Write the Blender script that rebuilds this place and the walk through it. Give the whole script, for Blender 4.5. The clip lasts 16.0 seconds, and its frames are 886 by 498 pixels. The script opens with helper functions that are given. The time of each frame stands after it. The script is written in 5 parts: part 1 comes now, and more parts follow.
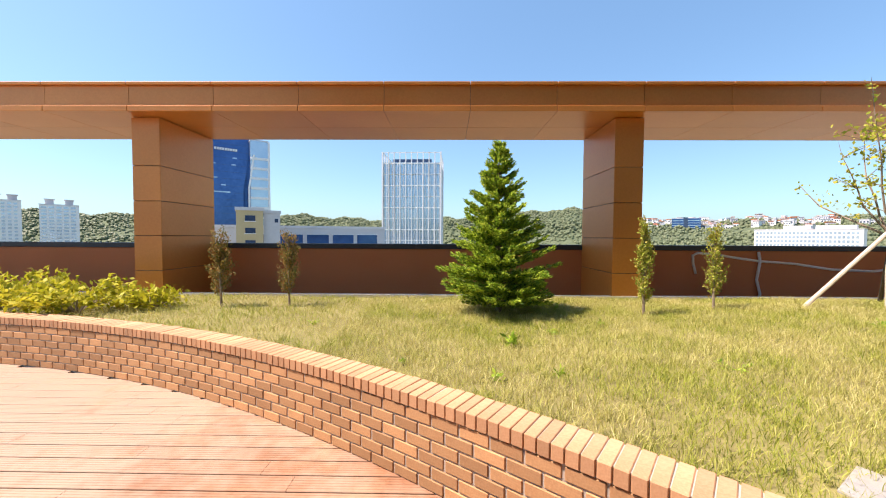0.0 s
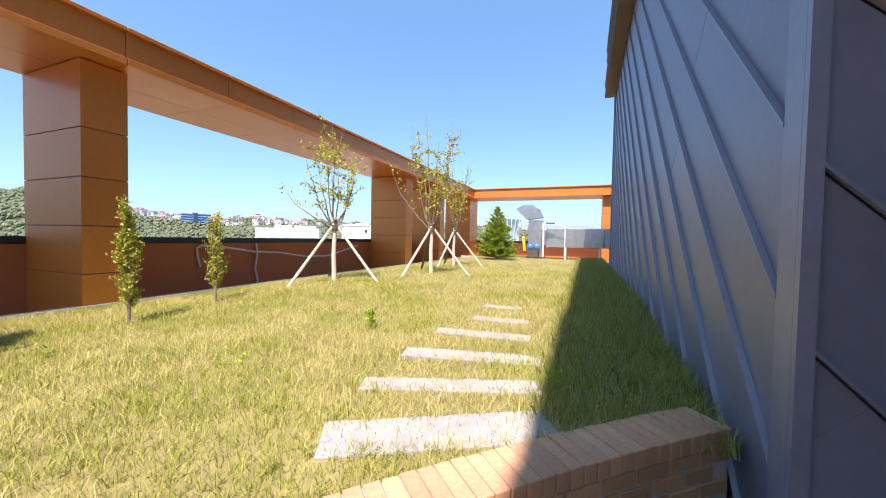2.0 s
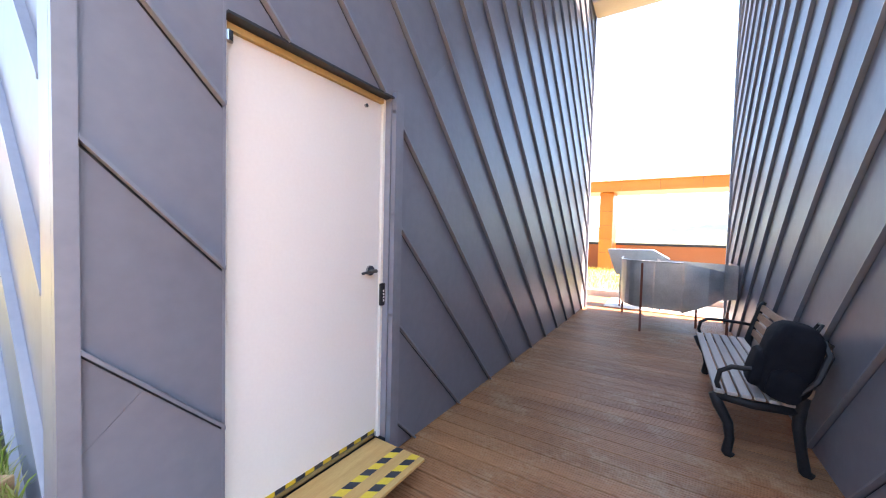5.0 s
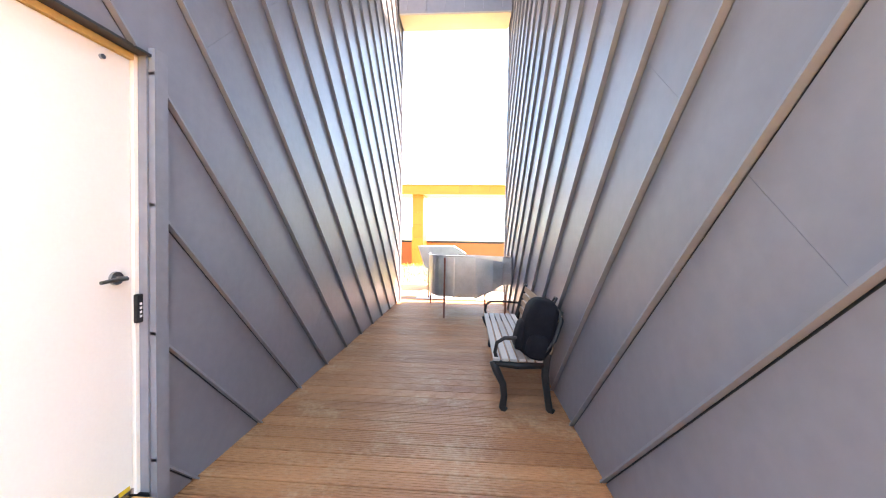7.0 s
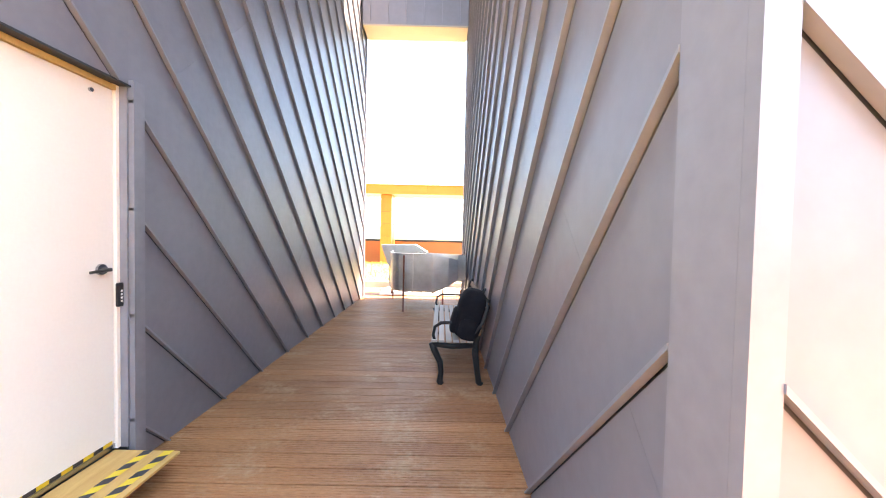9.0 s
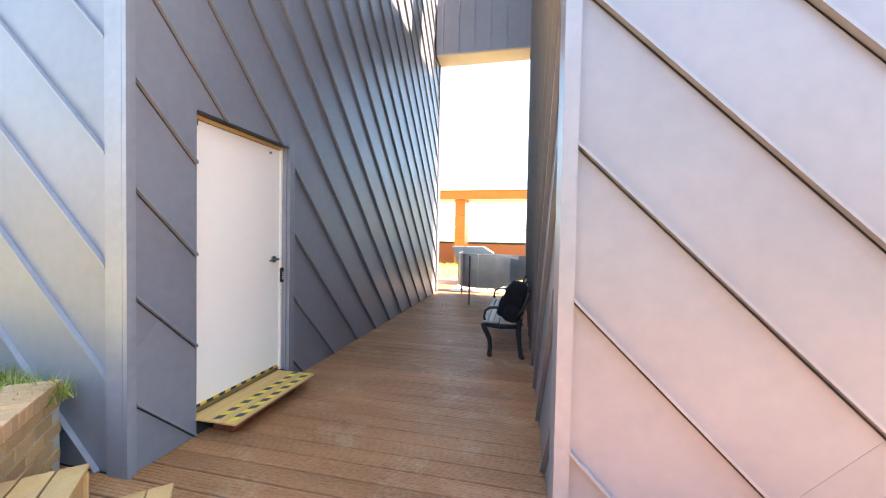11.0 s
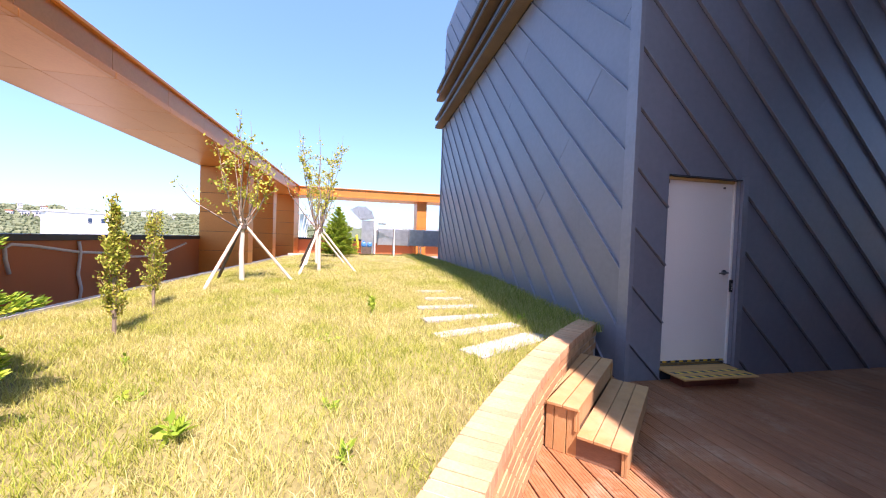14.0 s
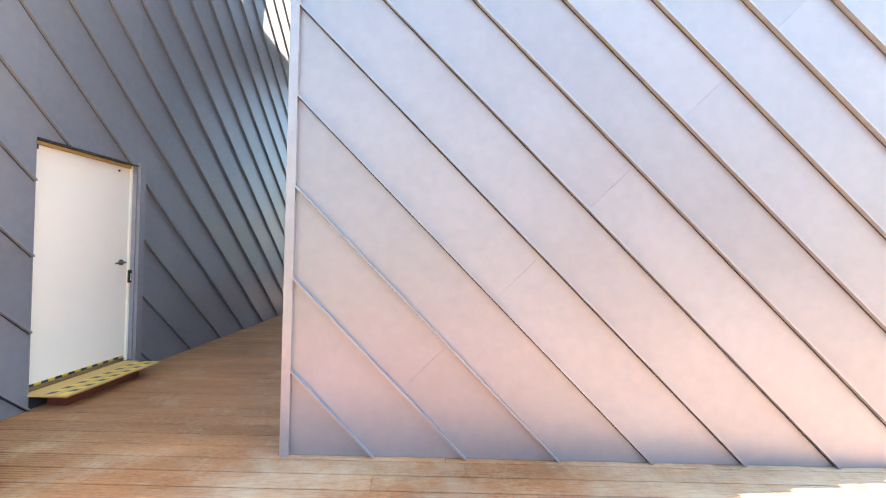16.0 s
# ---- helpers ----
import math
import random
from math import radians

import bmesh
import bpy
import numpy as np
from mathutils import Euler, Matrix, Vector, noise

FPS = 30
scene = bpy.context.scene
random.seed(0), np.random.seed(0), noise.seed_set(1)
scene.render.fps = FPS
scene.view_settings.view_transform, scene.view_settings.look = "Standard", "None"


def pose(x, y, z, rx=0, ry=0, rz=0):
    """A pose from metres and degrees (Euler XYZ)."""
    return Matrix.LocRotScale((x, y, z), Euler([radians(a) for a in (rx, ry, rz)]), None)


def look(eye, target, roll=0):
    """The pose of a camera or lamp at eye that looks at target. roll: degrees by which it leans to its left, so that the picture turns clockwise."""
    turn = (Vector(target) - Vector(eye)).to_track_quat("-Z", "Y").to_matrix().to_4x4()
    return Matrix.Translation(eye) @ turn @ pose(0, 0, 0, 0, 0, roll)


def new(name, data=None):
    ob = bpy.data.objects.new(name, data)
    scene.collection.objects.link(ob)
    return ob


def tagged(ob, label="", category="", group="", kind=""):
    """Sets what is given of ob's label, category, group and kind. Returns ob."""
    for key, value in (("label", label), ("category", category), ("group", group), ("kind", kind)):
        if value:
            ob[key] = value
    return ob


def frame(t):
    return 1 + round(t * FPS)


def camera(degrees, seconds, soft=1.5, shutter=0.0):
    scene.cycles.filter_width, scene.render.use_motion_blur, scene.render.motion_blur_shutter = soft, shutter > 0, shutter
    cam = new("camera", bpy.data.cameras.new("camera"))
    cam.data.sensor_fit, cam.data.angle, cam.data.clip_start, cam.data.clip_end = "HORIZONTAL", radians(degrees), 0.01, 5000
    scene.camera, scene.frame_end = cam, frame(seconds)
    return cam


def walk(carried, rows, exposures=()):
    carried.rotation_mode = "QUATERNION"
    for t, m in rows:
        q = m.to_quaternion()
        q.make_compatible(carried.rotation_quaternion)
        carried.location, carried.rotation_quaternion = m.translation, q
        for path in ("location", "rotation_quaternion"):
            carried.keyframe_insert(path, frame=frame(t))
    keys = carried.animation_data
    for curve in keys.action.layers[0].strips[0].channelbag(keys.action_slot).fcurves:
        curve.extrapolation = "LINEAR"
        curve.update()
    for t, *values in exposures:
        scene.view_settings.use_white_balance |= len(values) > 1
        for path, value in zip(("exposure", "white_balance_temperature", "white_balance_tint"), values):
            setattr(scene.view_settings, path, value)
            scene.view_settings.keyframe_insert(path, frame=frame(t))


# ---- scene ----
cam = camera(102.4, 16.0, soft=1.1)
PATH = [
    (0, (2.039, -0.307, 1.5), (2.065, -2.305, 1.429), 0.3),
    (0.5, (1.994, -0.421, 1.472), (1.294, -2.293, 1.394), 0.8),
    (1, (1.826, -0.545, 1.431), (0.568, -2.099, 1.361), 0.9),
    (1.5, (1.7, -0.668, 1.415), (0.118, -1.889, 1.35), 1.2),
    (2, (1.612, -0.713, 1.413), (-0.244, -1.455, 1.352), 1.1),
    (2.5, (1.57, -0.691, 1.414), (-0.421, -0.867, 1.351), 1.1),
    (3, (1.545, -0.604, 1.413), (-0.418, -0.224, 1.352), 1.1),
    (3.5, (1.504, -0.503, 1.417), (-0.308, 0.341, 1.355), 1.1),
    (4, (1.478, -0.4, 1.41), (-0.117, 0.806, 1.35), 1.2),
    (4.5, (1.464, -0.325, 1.403), (0.135, 1.168, 1.343), 1.0),
    (5, (1.481, -0.287, 1.418), (0.411, 1.401, 1.348), 1.4),
    (5.2, (1.492, -0.284, 1.401), (0.518, 1.462, 1.343), 1.0),
    (7.5, (1.562, -0.202, 1.406), (1.522, 1.796, 1.349), 1.2),
    (8, (1.57, -0.382, 1.411), (1.554, 1.617, 1.354), 1.1),
    (8.5, (1.706, -0.551, 1.412), (1.716, 1.448, 1.355), 1.2),
    (10.8, (2.155, -1.477, 1.418), (2.021, 0.517, 1.356), 1.1),
    (11, (2.194, -1.615, 1.41), (1.774, 0.339, 1.359), 1.1),
    (11.5, (2.352, -2.041, 1.394), (1.229, -0.386, 1.35), 1.3),
    (12, (2.636, -2.352, 1.397), (0.984, -1.227, 1.359), 1.5),
    (12.5, (2.913, -2.623, 1.422), (0.989, -2.078, 1.373), 1.4),
    (13, (3.069, -2.876, 1.453), (1.092, -2.58, 1.401), 1.6),
    (13.5, (3.191, -2.888, 1.475), (1.208, -2.631, 1.42), 1.5),
    (14, (3.311, -2.767, 1.465), (1.356, -2.347, 1.414), 2.0),
    (14.5, (3.325, -2.708, 1.443), (1.549, -1.788, 1.4), 2.0),
    (15, (3.296, -2.651, 1.448), (1.897, -1.222, 1.417), 2.0),
    (15.5, (3.307, -2.599, 1.422), (2.549, -0.748, 1.415), 2.1),
    (16, (3.419, -2.507, 1.372), (3.411, -0.507, 1.395), 1.2),
]
walk(cam, [(t, look(eye, target, roll)) for t, eye, target, roll in PATH],
     exposures=[(0, 1.0, 7300, 26), (1.0, 0.95, 7200, 26), (1.5, 0.9, 7100, 27), (2.5, 1.5, 6500, 34), (3.0, 1.85, 6500, 36), (3.5, 2.15, 6650, 39), (4.0, 2.7, 7300, 34), (5.0, 3.45, 8400, 31), (7.5, 4.3, 10600, 31), (8.5, 4.15, 10600, 31),
                (10.8, 3.6, 9200, 25), (11.0, 3.35, 9000, 24), (11.5, 2.95, 8600, 28), (12.0, 1.7, 7200, 37), (12.5, 1.5, 7000, 39), (13.5, 1.45, 6900, 39), (14.5, 1.55, 6700, 40), (15.0, 2.0, 6650, 41), (15.5, 2.8, 7800, 30), (16.0, 3.45, 9200, 20)])

# ---- light ----
SUN_AZ, SUN_EL = 9.3, 60.3
world = bpy.data.worlds.new("world")
scene.world = world
world.use_nodes = True
wn = world.node_tree.nodes
sky = wn.new("ShaderNodeTexSky")
sky.sky_type = "NISHITA"
sky.sun_disc = False
sky.sun_elevation = radians(SUN_EL)
sky.sun_rotation = radians(90 - SUN_AZ)
sky.air_density, sky.dust_density, sky.ozone_density = 1.0, 1.2, 1.0
wn["Background"].inputs["Strength"].default_value = 0.115
tint = wn.new("ShaderNodeMix")
tint.data_type, tint.blend_type = "RGBA", "MULTIPLY"
tint.inputs["Factor"].default_value = 1.0
tint.inputs["B"].default_value = (0.69, 0.98, 1.08, 1)
haze = wn.new("ShaderNodeMix")
haze.data_type = "RGBA"
haze.inputs["Factor"].default_value = 0.25
haze.inputs["B"].default_value = (1.6, 3.1, 4.9, 1)
world.node_tree.links.new(sky.outputs[0], haze.inputs["A"])
world.node_tree.links.new(haze.outputs["Result"], tint.inputs["A"])
world.node_tree.links.new(tint.outputs["Result"], wn["Background"].inputs["Color"])
sun = new("sun", bpy.data.lights.new("sun", "SUN"))
sun.data.energy, sun.data.angle, sun.data.color = 4.9, radians(0.5), (1.0, 0.95, 0.87)
ca, sa, ce, se = math.cos(radians(SUN_AZ)), math.sin(radians(SUN_AZ)), math.cos(radians(SUN_EL)), math.sin(radians(SUN_EL))
sun.matrix_world = look((60 * ca * ce, 60 * sa * ce, 60 * se), (0, 0, 0))


# ---- materials ----
def material(name, dark, light, rough=0.6, metal=0.0, scale=6.0, fine=60.0, bump=0.1, vary=0.0, stretch=(1, 1, 1), spec=0.5, depth=0.01):
    """A surface between two colours: broad stains, fine grain, relief, and a tone for each object."""
    m = bpy.data.materials.new(name)
    m.use_nodes = True
    nt = m.node_tree
    b = nt.nodes["Principled BSDF"]
    geo = nt.nodes.new("ShaderNodeTexCoord")
    mapping = nt.nodes.new("ShaderNodeMapping")
    mapping.inputs["Scale"].default_value = stretch
    nt.links.new(geo.outputs["Object"], mapping.inputs["Vector"])
    n1, n2 = nt.nodes.new("ShaderNodeTexNoise"), nt.nodes.new("ShaderNodeTexNoise")
    n1.inputs["Scale"].default_value, n1.inputs["Detail"].default_value = scale, 4
    n2.inputs["Scale"].default_value, n2.inputs["Detail"].default_value = fine, 3
    mix = nt.nodes.new("ShaderNodeMath")
    mix.operation = "MULTIPLY_ADD"
    mix.inputs[1].default_value = 0.55
    half = nt.nodes.new("ShaderNodeMath")
    half.operation = "MULTIPLY"
    half.inputs[1].default_value = 0.45
    nt.links.new(mapping.outputs[0], n1.inputs["Vector"])
    nt.links.new(mapping.outputs[0], n2.inputs["Vector"])
    nt.links.new(n2.outputs["Fac"], half.inputs[0])
    nt.links.new(n1.outputs["Fac"], mix.inputs[0])
    nt.links.new(half.outputs[0], mix.inputs[2])
    ramp = nt.nodes.new("ShaderNodeValToRGB")
    ramp.color_ramp.elements[0].position, ramp.color_ramp.elements[1].position = 0.32, 0.68
    ramp.color_ramp.elements[0].color, ramp.color_ramp.elements[1].color = (*dark, 1), (*light, 1)
    nt.links.new(mix.outputs[0], ramp.inputs[0])
    out = ramp.outputs[0]
    if vary:
        info = nt.nodes.new("ShaderNodeObjectInfo")
        hsv = nt.nodes.new("ShaderNodeHueSaturation")
        tone = nt.nodes.new("ShaderNodeMapRange")
        tone.inputs["To Min"].default_value, tone.inputs["To Max"].default_value = 1 - vary, 1 + vary
        nt.links.new(info.outputs["Random"], tone.inputs["Value"])
        nt.links.new(tone.outputs[0], hsv.inputs["Value"])
        nt.links.new(out, hsv.inputs["Color"])
        out = hsv.outputs[0]
    nt.links.new(out, b.inputs["Base Color"])
    b.inputs["Roughness"].default_value, b.inputs["Metallic"].default_value = rough, metal
    b.inputs["Specular IOR Level"].default_value = spec
    if bump:
        bp = nt.nodes.new("ShaderNodeBump")
        bp.inputs["Strength"].default_value, bp.inputs["Distance"].default_value = bump, depth
        nt.links.new(mix.outputs[0], bp.inputs["Height"])
        nt.links.new(bp.outputs[0], b.inputs["Normal"])
    return m


M = {
    "zinc": material("zinc", (0.188, 0.200, 0.242), (0.222, 0.235, 0.282), 0.43, 0.28, 1.2, 14, 0.10, 0.06, depth=0.02),
    "zinc_trim": material("zinc_trim", (0.205, 0.219, 0.262), (0.255, 0.270, 0.318), 0.40, 0.28, 2, 20, 0.05),
    "copper": material("copper_panel", (0.56, 0.188, 0.036), (0.65, 0.24, 0.052), 0.36, 0.25, 0.8, 30, 0.04, 0.06, depth=0.01),
    "rust": material("rust_paint", (0.46, 0.135, 0.042), (0.54, 0.168, 0.058), 0.75, 0.0, 0.8, 60, 0.15, depth=0.004),
    # brown of the ledge undersides, with light bounced off the lawn painted in
    "bounce_soffit": material("bounce_soffit", (0.12, 0.085, 0.06), (0.17, 0.125, 0.09), 0.6, 0.1, 3, 40, 0.05),
    "cap": material("dark_cap", (0.02, 0.024, 0.03), (0.035, 0.04, 0.05), 0.5, 0.2, 3, 40, 0.05),
    "soil": material("soil", (0.14, 0.12, 0.04), (0.28, 0.245, 0.09), 0.95, 0, 1.6, 30, 0.6),
    "concrete": material("concrete", (0.36, 0.34, 0.31), (0.5, 0.48, 0.45), 0.85, 0, 3, 90, 0.3),
    "granite": material("granite", (0.24, 0.235, 0.225), (0.38, 0.37, 0.35), 0.8, 0, 4, 160, 0.4, 0.08, depth=0.004),
    "deck": material("deck_board", (0.200, 0.074, 0.031), (0.40, 0.168, 0.076), 0.5, 0, 1.8, 45, 0.25, 0.13, (0.5, 2.5, 2.5), spec=0.3, depth=0.004),
    "underdeck": material("underdeck", (0.02, 0.016, 0.014), (0.03, 0.025, 0.02), 0.9, 0, 5, 40, 0.1),
    "brick": material("brick", (0.37, 0.185, 0.082), (0.55, 0.325, 0.16), 0.85, 0, 5, 90, 0.5, 0.26, depth=0.004),
    "coping": material("coping_brick", (0.41, 0.205, 0.10), (0.56, 0.325, 0.18), 0.85, 0, 5, 90, 0.4, 0.16, depth=0.004),
    "mortar": material("mortar", (0.34, 0.30, 0.26), (0.46, 0.42, 0.36), 0.95, 0, 10, 120, 0.4),
    "door": material("door_paint", (0.81, 0.77, 0.71), (0.85, 0.81, 0.75), 0.4, 0, 1.5, 60, 0.03),
    "render_wall": material("pale_render", (0.6, 0.58, 0.55), (0.7, 0.68, 0.66), 0.9, 0, 0.2, 4, 0.1),
    "soffit": material("beige_soffit", (0.40, 0.35, 0.28), (0.47, 0.42, 0.34), 0.8, 0, 2, 30, 0.05),
    # hill green, greyed to carry some of the distance haze
    "hill": material("woodland", (0.06, 0.085, 0.045), (0.11, 0.14, 0.07), 0.95, 0, 0.02, 0.16, 0.8, depth=4.0),
    "metal": material("galvanised", (0.42, 0.44, 0.46), (0.6, 0.62, 0.64), 0.32, 0.85, 6, 60, 0.06, 0.05, depth=0.003),
    "chrome": material("brushed_steel", (0.35, 0.35, 0.36), (0.5, 0.5, 0.5), 0.25, 1.0, 20, 200, 0.03),
    "darksteel": material("dark_steel", (0.10, 0.10, 0.10), (0.16, 0.16, 0.16), 0.3, 0.9, 20, 200, 0.03),
    "black": material("black_cast_iron", (0.012, 0.012, 0.014), (0.025, 0.025, 0.028), 0.5, 0.1, 12, 120, 0.15, spec=0.25),
    "fabric": material("black_fabric", (0.006, 0.006, 0.009), (0.014, 0.014, 0.018), 0.85, 0, 10, 300, 0.4, depth=0.002, spec=0.1),
    "greywood": material("grey_slat", (0.28, 0.25, 0.23), (0.42, 0.38, 0.35), 0.7, 0, 3, 60, 0.2, 0.08, (4, 0.5, 4)),
    "brownwood": material("brown_slat", (0.16, 0.085, 0.05), (0.26, 0.15, 0.09), 0.6, 0, 3, 60, 0.2, 0.08, (4, 0.5, 4)),
    "plywood": material("plywood", (0.50, 0.255, 0.08), (0.66, 0.38, 0.14), 0.6, 0, 2, 30, 0.15, 0, (12, 1, 4)),
    "yellow": material("yellow_tape", (0.68, 0.43, 0.03), (0.78, 0.52, 0.05), 0.5, 0, 10, 80, 0.05),
    "black_tape": material("black_tape", (0.02, 0.022, 0.03), (0.04, 0.042, 0.05), 0.5, 0, 10, 80, 0.05),
    "gold": material("door_frame_edge", (0.5, 0.36, 0.16), (0.6, 0.44, 0.2), 0.5, 0, 4, 60, 0.05),
    "step": material("step_board", (0.33, 0.165, 0.062), (0.47, 0.265, 0.108), 0.6, 0, 2.5, 60, 0.2, 0.12, (3, 3, 0.6), depth=0.003),
    "pole": material("peeled_pole", (0.5, 0.43, 0.34), (0.68, 0.6, 0.5), 0.8, 0, 8, 90, 0.3),
    "darkpole": material("dark_pole", (0.06, 0.045, 0.035), (0.12, 0.09, 0.07), 0.8, 0, 8, 90, 0.3),
    "bark": material("bark", (0.16, 0.12, 0.085), (0.34, 0.27, 0.2), 0.9, 0, 20, 120, 0.6),
    "white": material("white_paint", (0.74, 0.74, 0.73), (0.82, 0.82, 0.81), 0.6, 0, 2, 30, 0.05),
    "beige": material("beige_render", (0.5, 0.38, 0.2), (0.58, 0.45, 0.26), 0.85, 0, 0.3, 5, 0.1),
    "greywall": material("grey_facade", (0.5, 0.5, 0.52), (0.6, 0.6, 0.62), 0.8, 0, 0.2, 3, 0.05, 0.12),
    "glass": material("tower_glass", (0.36, 0.52, 0.64), (0.55, 0.69, 0.78), 0.12, 0.5, 0.12, 0.8, 0.02, 0.12),
    "blueglass": material("blue_glass", (0.02, 0.09, 0.26), (0.05, 0.16, 0.4), 0.1, 0.5, 0.1, 0.8, 0.02, 0.15),
    "darkglass": material("dark_glass", (0.03, 0.06, 0.12), (0.06, 0.1, 0.18), 0.1, 0.3, 0.3, 2, 0.02, 0.1),
    "motor": material("blue_motor", (0.03, 0.16, 0.42), (0.05, 0.22, 0.52), 0.4, 0, 10, 60, 0.05),
    "tape": material("white_sealant", (0.6, 0.58, 0.55), (0.74, 0.72, 0.69), 0.8, 0, 10, 60, 0.2),
    "redleg": material("red_primer", (0.16, 0.04, 0.025), (0.24, 0.07, 0.04), 0.7, 0, 10, 60, 0.2),
    # pale blue-grey here is distance haze put into the base colour
    "hazeridge": material("hazed_ridge", (0.26, 0.32, 0.38), (0.32, 0.38, 0.44), 1.0, 0, 0.003, 0.02, 0.0),
    "plain": material("plain_ground", (0.10, 0.12, 0.07), (0.25, 0.25, 0.2), 0.95, 0, 0.01, 0.08, 0.2, depth=0.5),
}


def add_dust(m, colour, scale, low, high, most, drift=None):
    """Patches of pale trodden dust over a surface, at two scales; drift: the way along which the pale colour grows, and
    how fast.
    """
    nt = m.node_tree
    b = nt.nodes["Principled BSDF"]
    old = b.inputs["Base Color"].links[0].from_socket
    tex = nt.nodes.new("ShaderNodeTexCoord")
    big, small = nt.nodes.new("ShaderNodeTexNoise"), nt.nodes.new("ShaderNodeTexNoise")
    big.inputs["Scale"].default_value, big.inputs["Detail"].default_value, big.inputs["Roughness"].default_value = scale, 8, 0.62
    small.inputs["Scale"].default_value, small.inputs["Detail"].default_value = scale * 14, 5
    add = nt.nodes.new("ShaderNodeMath")
    add.operation = "MULTIPLY_ADD"
    add.inputs[1].default_value = 0.35
    rng_node = nt.nodes.new("ShaderNodeMapRange")
    rng_node.inputs["From Min"].default_value, rng_node.inputs["From Max"].default_value = low, high
    rng_node.inputs["To Max"].default_value = most
    mx = nt.nodes.new("ShaderNodeMix")
    mx.data_type = "RGBA"
    mx.inputs["B"].default_value = (*colour, 1)
    for n in (big, small):
        nt.links.new(tex.outputs["Object"], n.inputs["Vector"])
    nt.links.new(small.outputs["Fac"], add.inputs[0])
    nt.links.new(big.outputs["Fac"], add.inputs[2])
    if drift:
        sep = nt.nodes.new("ShaderNodeVectorMath")
        sep.operation = "DOT_PRODUCT"
        sep.inputs[1].default_value = drift
        nt.links.new(tex.outputs["Object"], sep.inputs[0])
        more = nt.nodes.new("ShaderNodeMath")
        nt.links.new(add.outputs[0], more.inputs[0])
        nt.links.new(sep.outputs["Value"], more.inputs[1])
        nt.links.new(more.outputs[0], rng_node.inputs["Value"])
    else:
        nt.links.new(add.outputs[0], rng_node.inputs["Value"])
    nt.links.new(rng_node.outputs[0], mx.inputs["Factor"])
    nt.links.new(old, mx.inputs["A"])
    nt.links.new(mx.outputs["Result"], b.inputs["Base Color"])


# pale colour grows from the passage towards +x and -y
add_dust(M["deck"], (0.42, 0.32, 0.24), 0.6, 0.82, 1.12, 0.82, (0.055, -0.052, 0))
add_dust(M["deck"], (0.45, 0.30, 0.19), 2.2, 0.70, 0.92, 0.55)
add_dust(M["step"], (0.50, 0.36, 0.24), 1.5, 0.66, 0.95, 0.4)
add_dust(M["granite"], (0.34, 0.30, 0.19), 2.0, 0.60, 0.90, 0.6)


# ---- mesh helpers ----
def link_mesh(name, bm, mat, parent=None, label="", smooth=False):
    me = bpy.data.meshes.new(name)
    bm.to_mesh(me)
    bm.free()
    me.materials.append(M[mat] if isinstance(mat, str) else mat)
    if smooth:
        me.shade_smooth()
    ob = new(name, me)
    if parent:
        ob.parent = parent
    if label:
        tagged(ob, label)
    return ob


def part(name, bm, mat, parent, label="", smooth=False):
    return link_mesh(name, bm, mat, parent, label, smooth)


def empty(name, label, category, m=None, group="", kind=""):
    ob = new(name)
    ob.empty_display_size = 0.1
    if m is not None:
        ob.matrix_world = m
    return tagged(ob, label, category, group, kind)


def box(bm, x0, x1, y0, y1, z0, z1, m=None):
    co = [(x0, y0, z0), (x1, y0, z0), (x1, y1, z0), (x0, y1, z0), (x0, y0, z1), (x1, y0, z1), (x1, y1, z1), (x0, y1, z1)]
    vs = [bm.verts.new(m @ Vector(c) if m is not None else c) for c in co]
    for f in ((3, 2, 1, 0), (4, 5, 6, 7), (0, 1, 5, 4), (1, 2, 6, 5), (2, 3, 7, 6), (3, 0, 4, 7)):
        bm.faces.new([vs[i] for i in f])
    return bm


def soft_box(x0, x1, y0, y1, z0, z1, r=0.005, seg=1, m=None):
    bm = box(bmesh.new(), x0, x1, y0, y1, z0, z1)
    bmesh.ops.bevel(bm, geom=bm.edges[:], offset=r, segments=seg, affect="EDGES", profile=0.5)
    if m is not None:
        bm.transform(m)
    return bm


def tube(bm, pts, radii, n=8, cap=True):
    """A round bar along points, with a radius at each."""
    pts = [Vector(p) for p in pts]
    rings = []
    for i, p in enumerate(pts):
        d = (pts[min(i + 1, len(pts) - 1)] - pts[max(i - 1, 0)]).normalized()
        a = d.orthogonal().normalized() if i == 0 else (a - d * a.dot(d)).normalized()
        b = d.cross(a)
        r = radii[i] if isinstance(radii, (list, tuple)) else radii
        rings.append([bm.verts.new(p + (a * math.cos(t) + b * math.sin(t)) * r) for t in (2 * math.pi * k / n for k in range(n))])
    for r0, r1 in zip(rings, rings[1:]):
        for k in range(n):
            bm.faces.new([r0[k], r0[(k + 1) % n], r1[(k + 1) % n], r1[k]])
    if cap:
        bm.faces.new(rings[0][::-1])
        bm.faces.new(rings[-1])
    return bm


def extrude_poly(poly, to3, t0, t1):
    """A slab from a 2D outline; to3(u, v, t) lays it in the world."""
    bm = bmesh.new()
    a = [bm.verts.new(to3(u, v, t0)) for u, v in poly]
    b = [bm.verts.new(to3(u, v, t1)) for u, v in poly]
    n = len(poly)
    bm.faces.new(a[::-1])
    bm.faces.new(b)
    for i in range(n):
        bm.faces.new([a[i], a[(i + 1) % n], b[(i + 1) % n], b[i]])
    bmesh.ops.recalc_face_normals(bm, faces=bm.faces[:])
    return bm


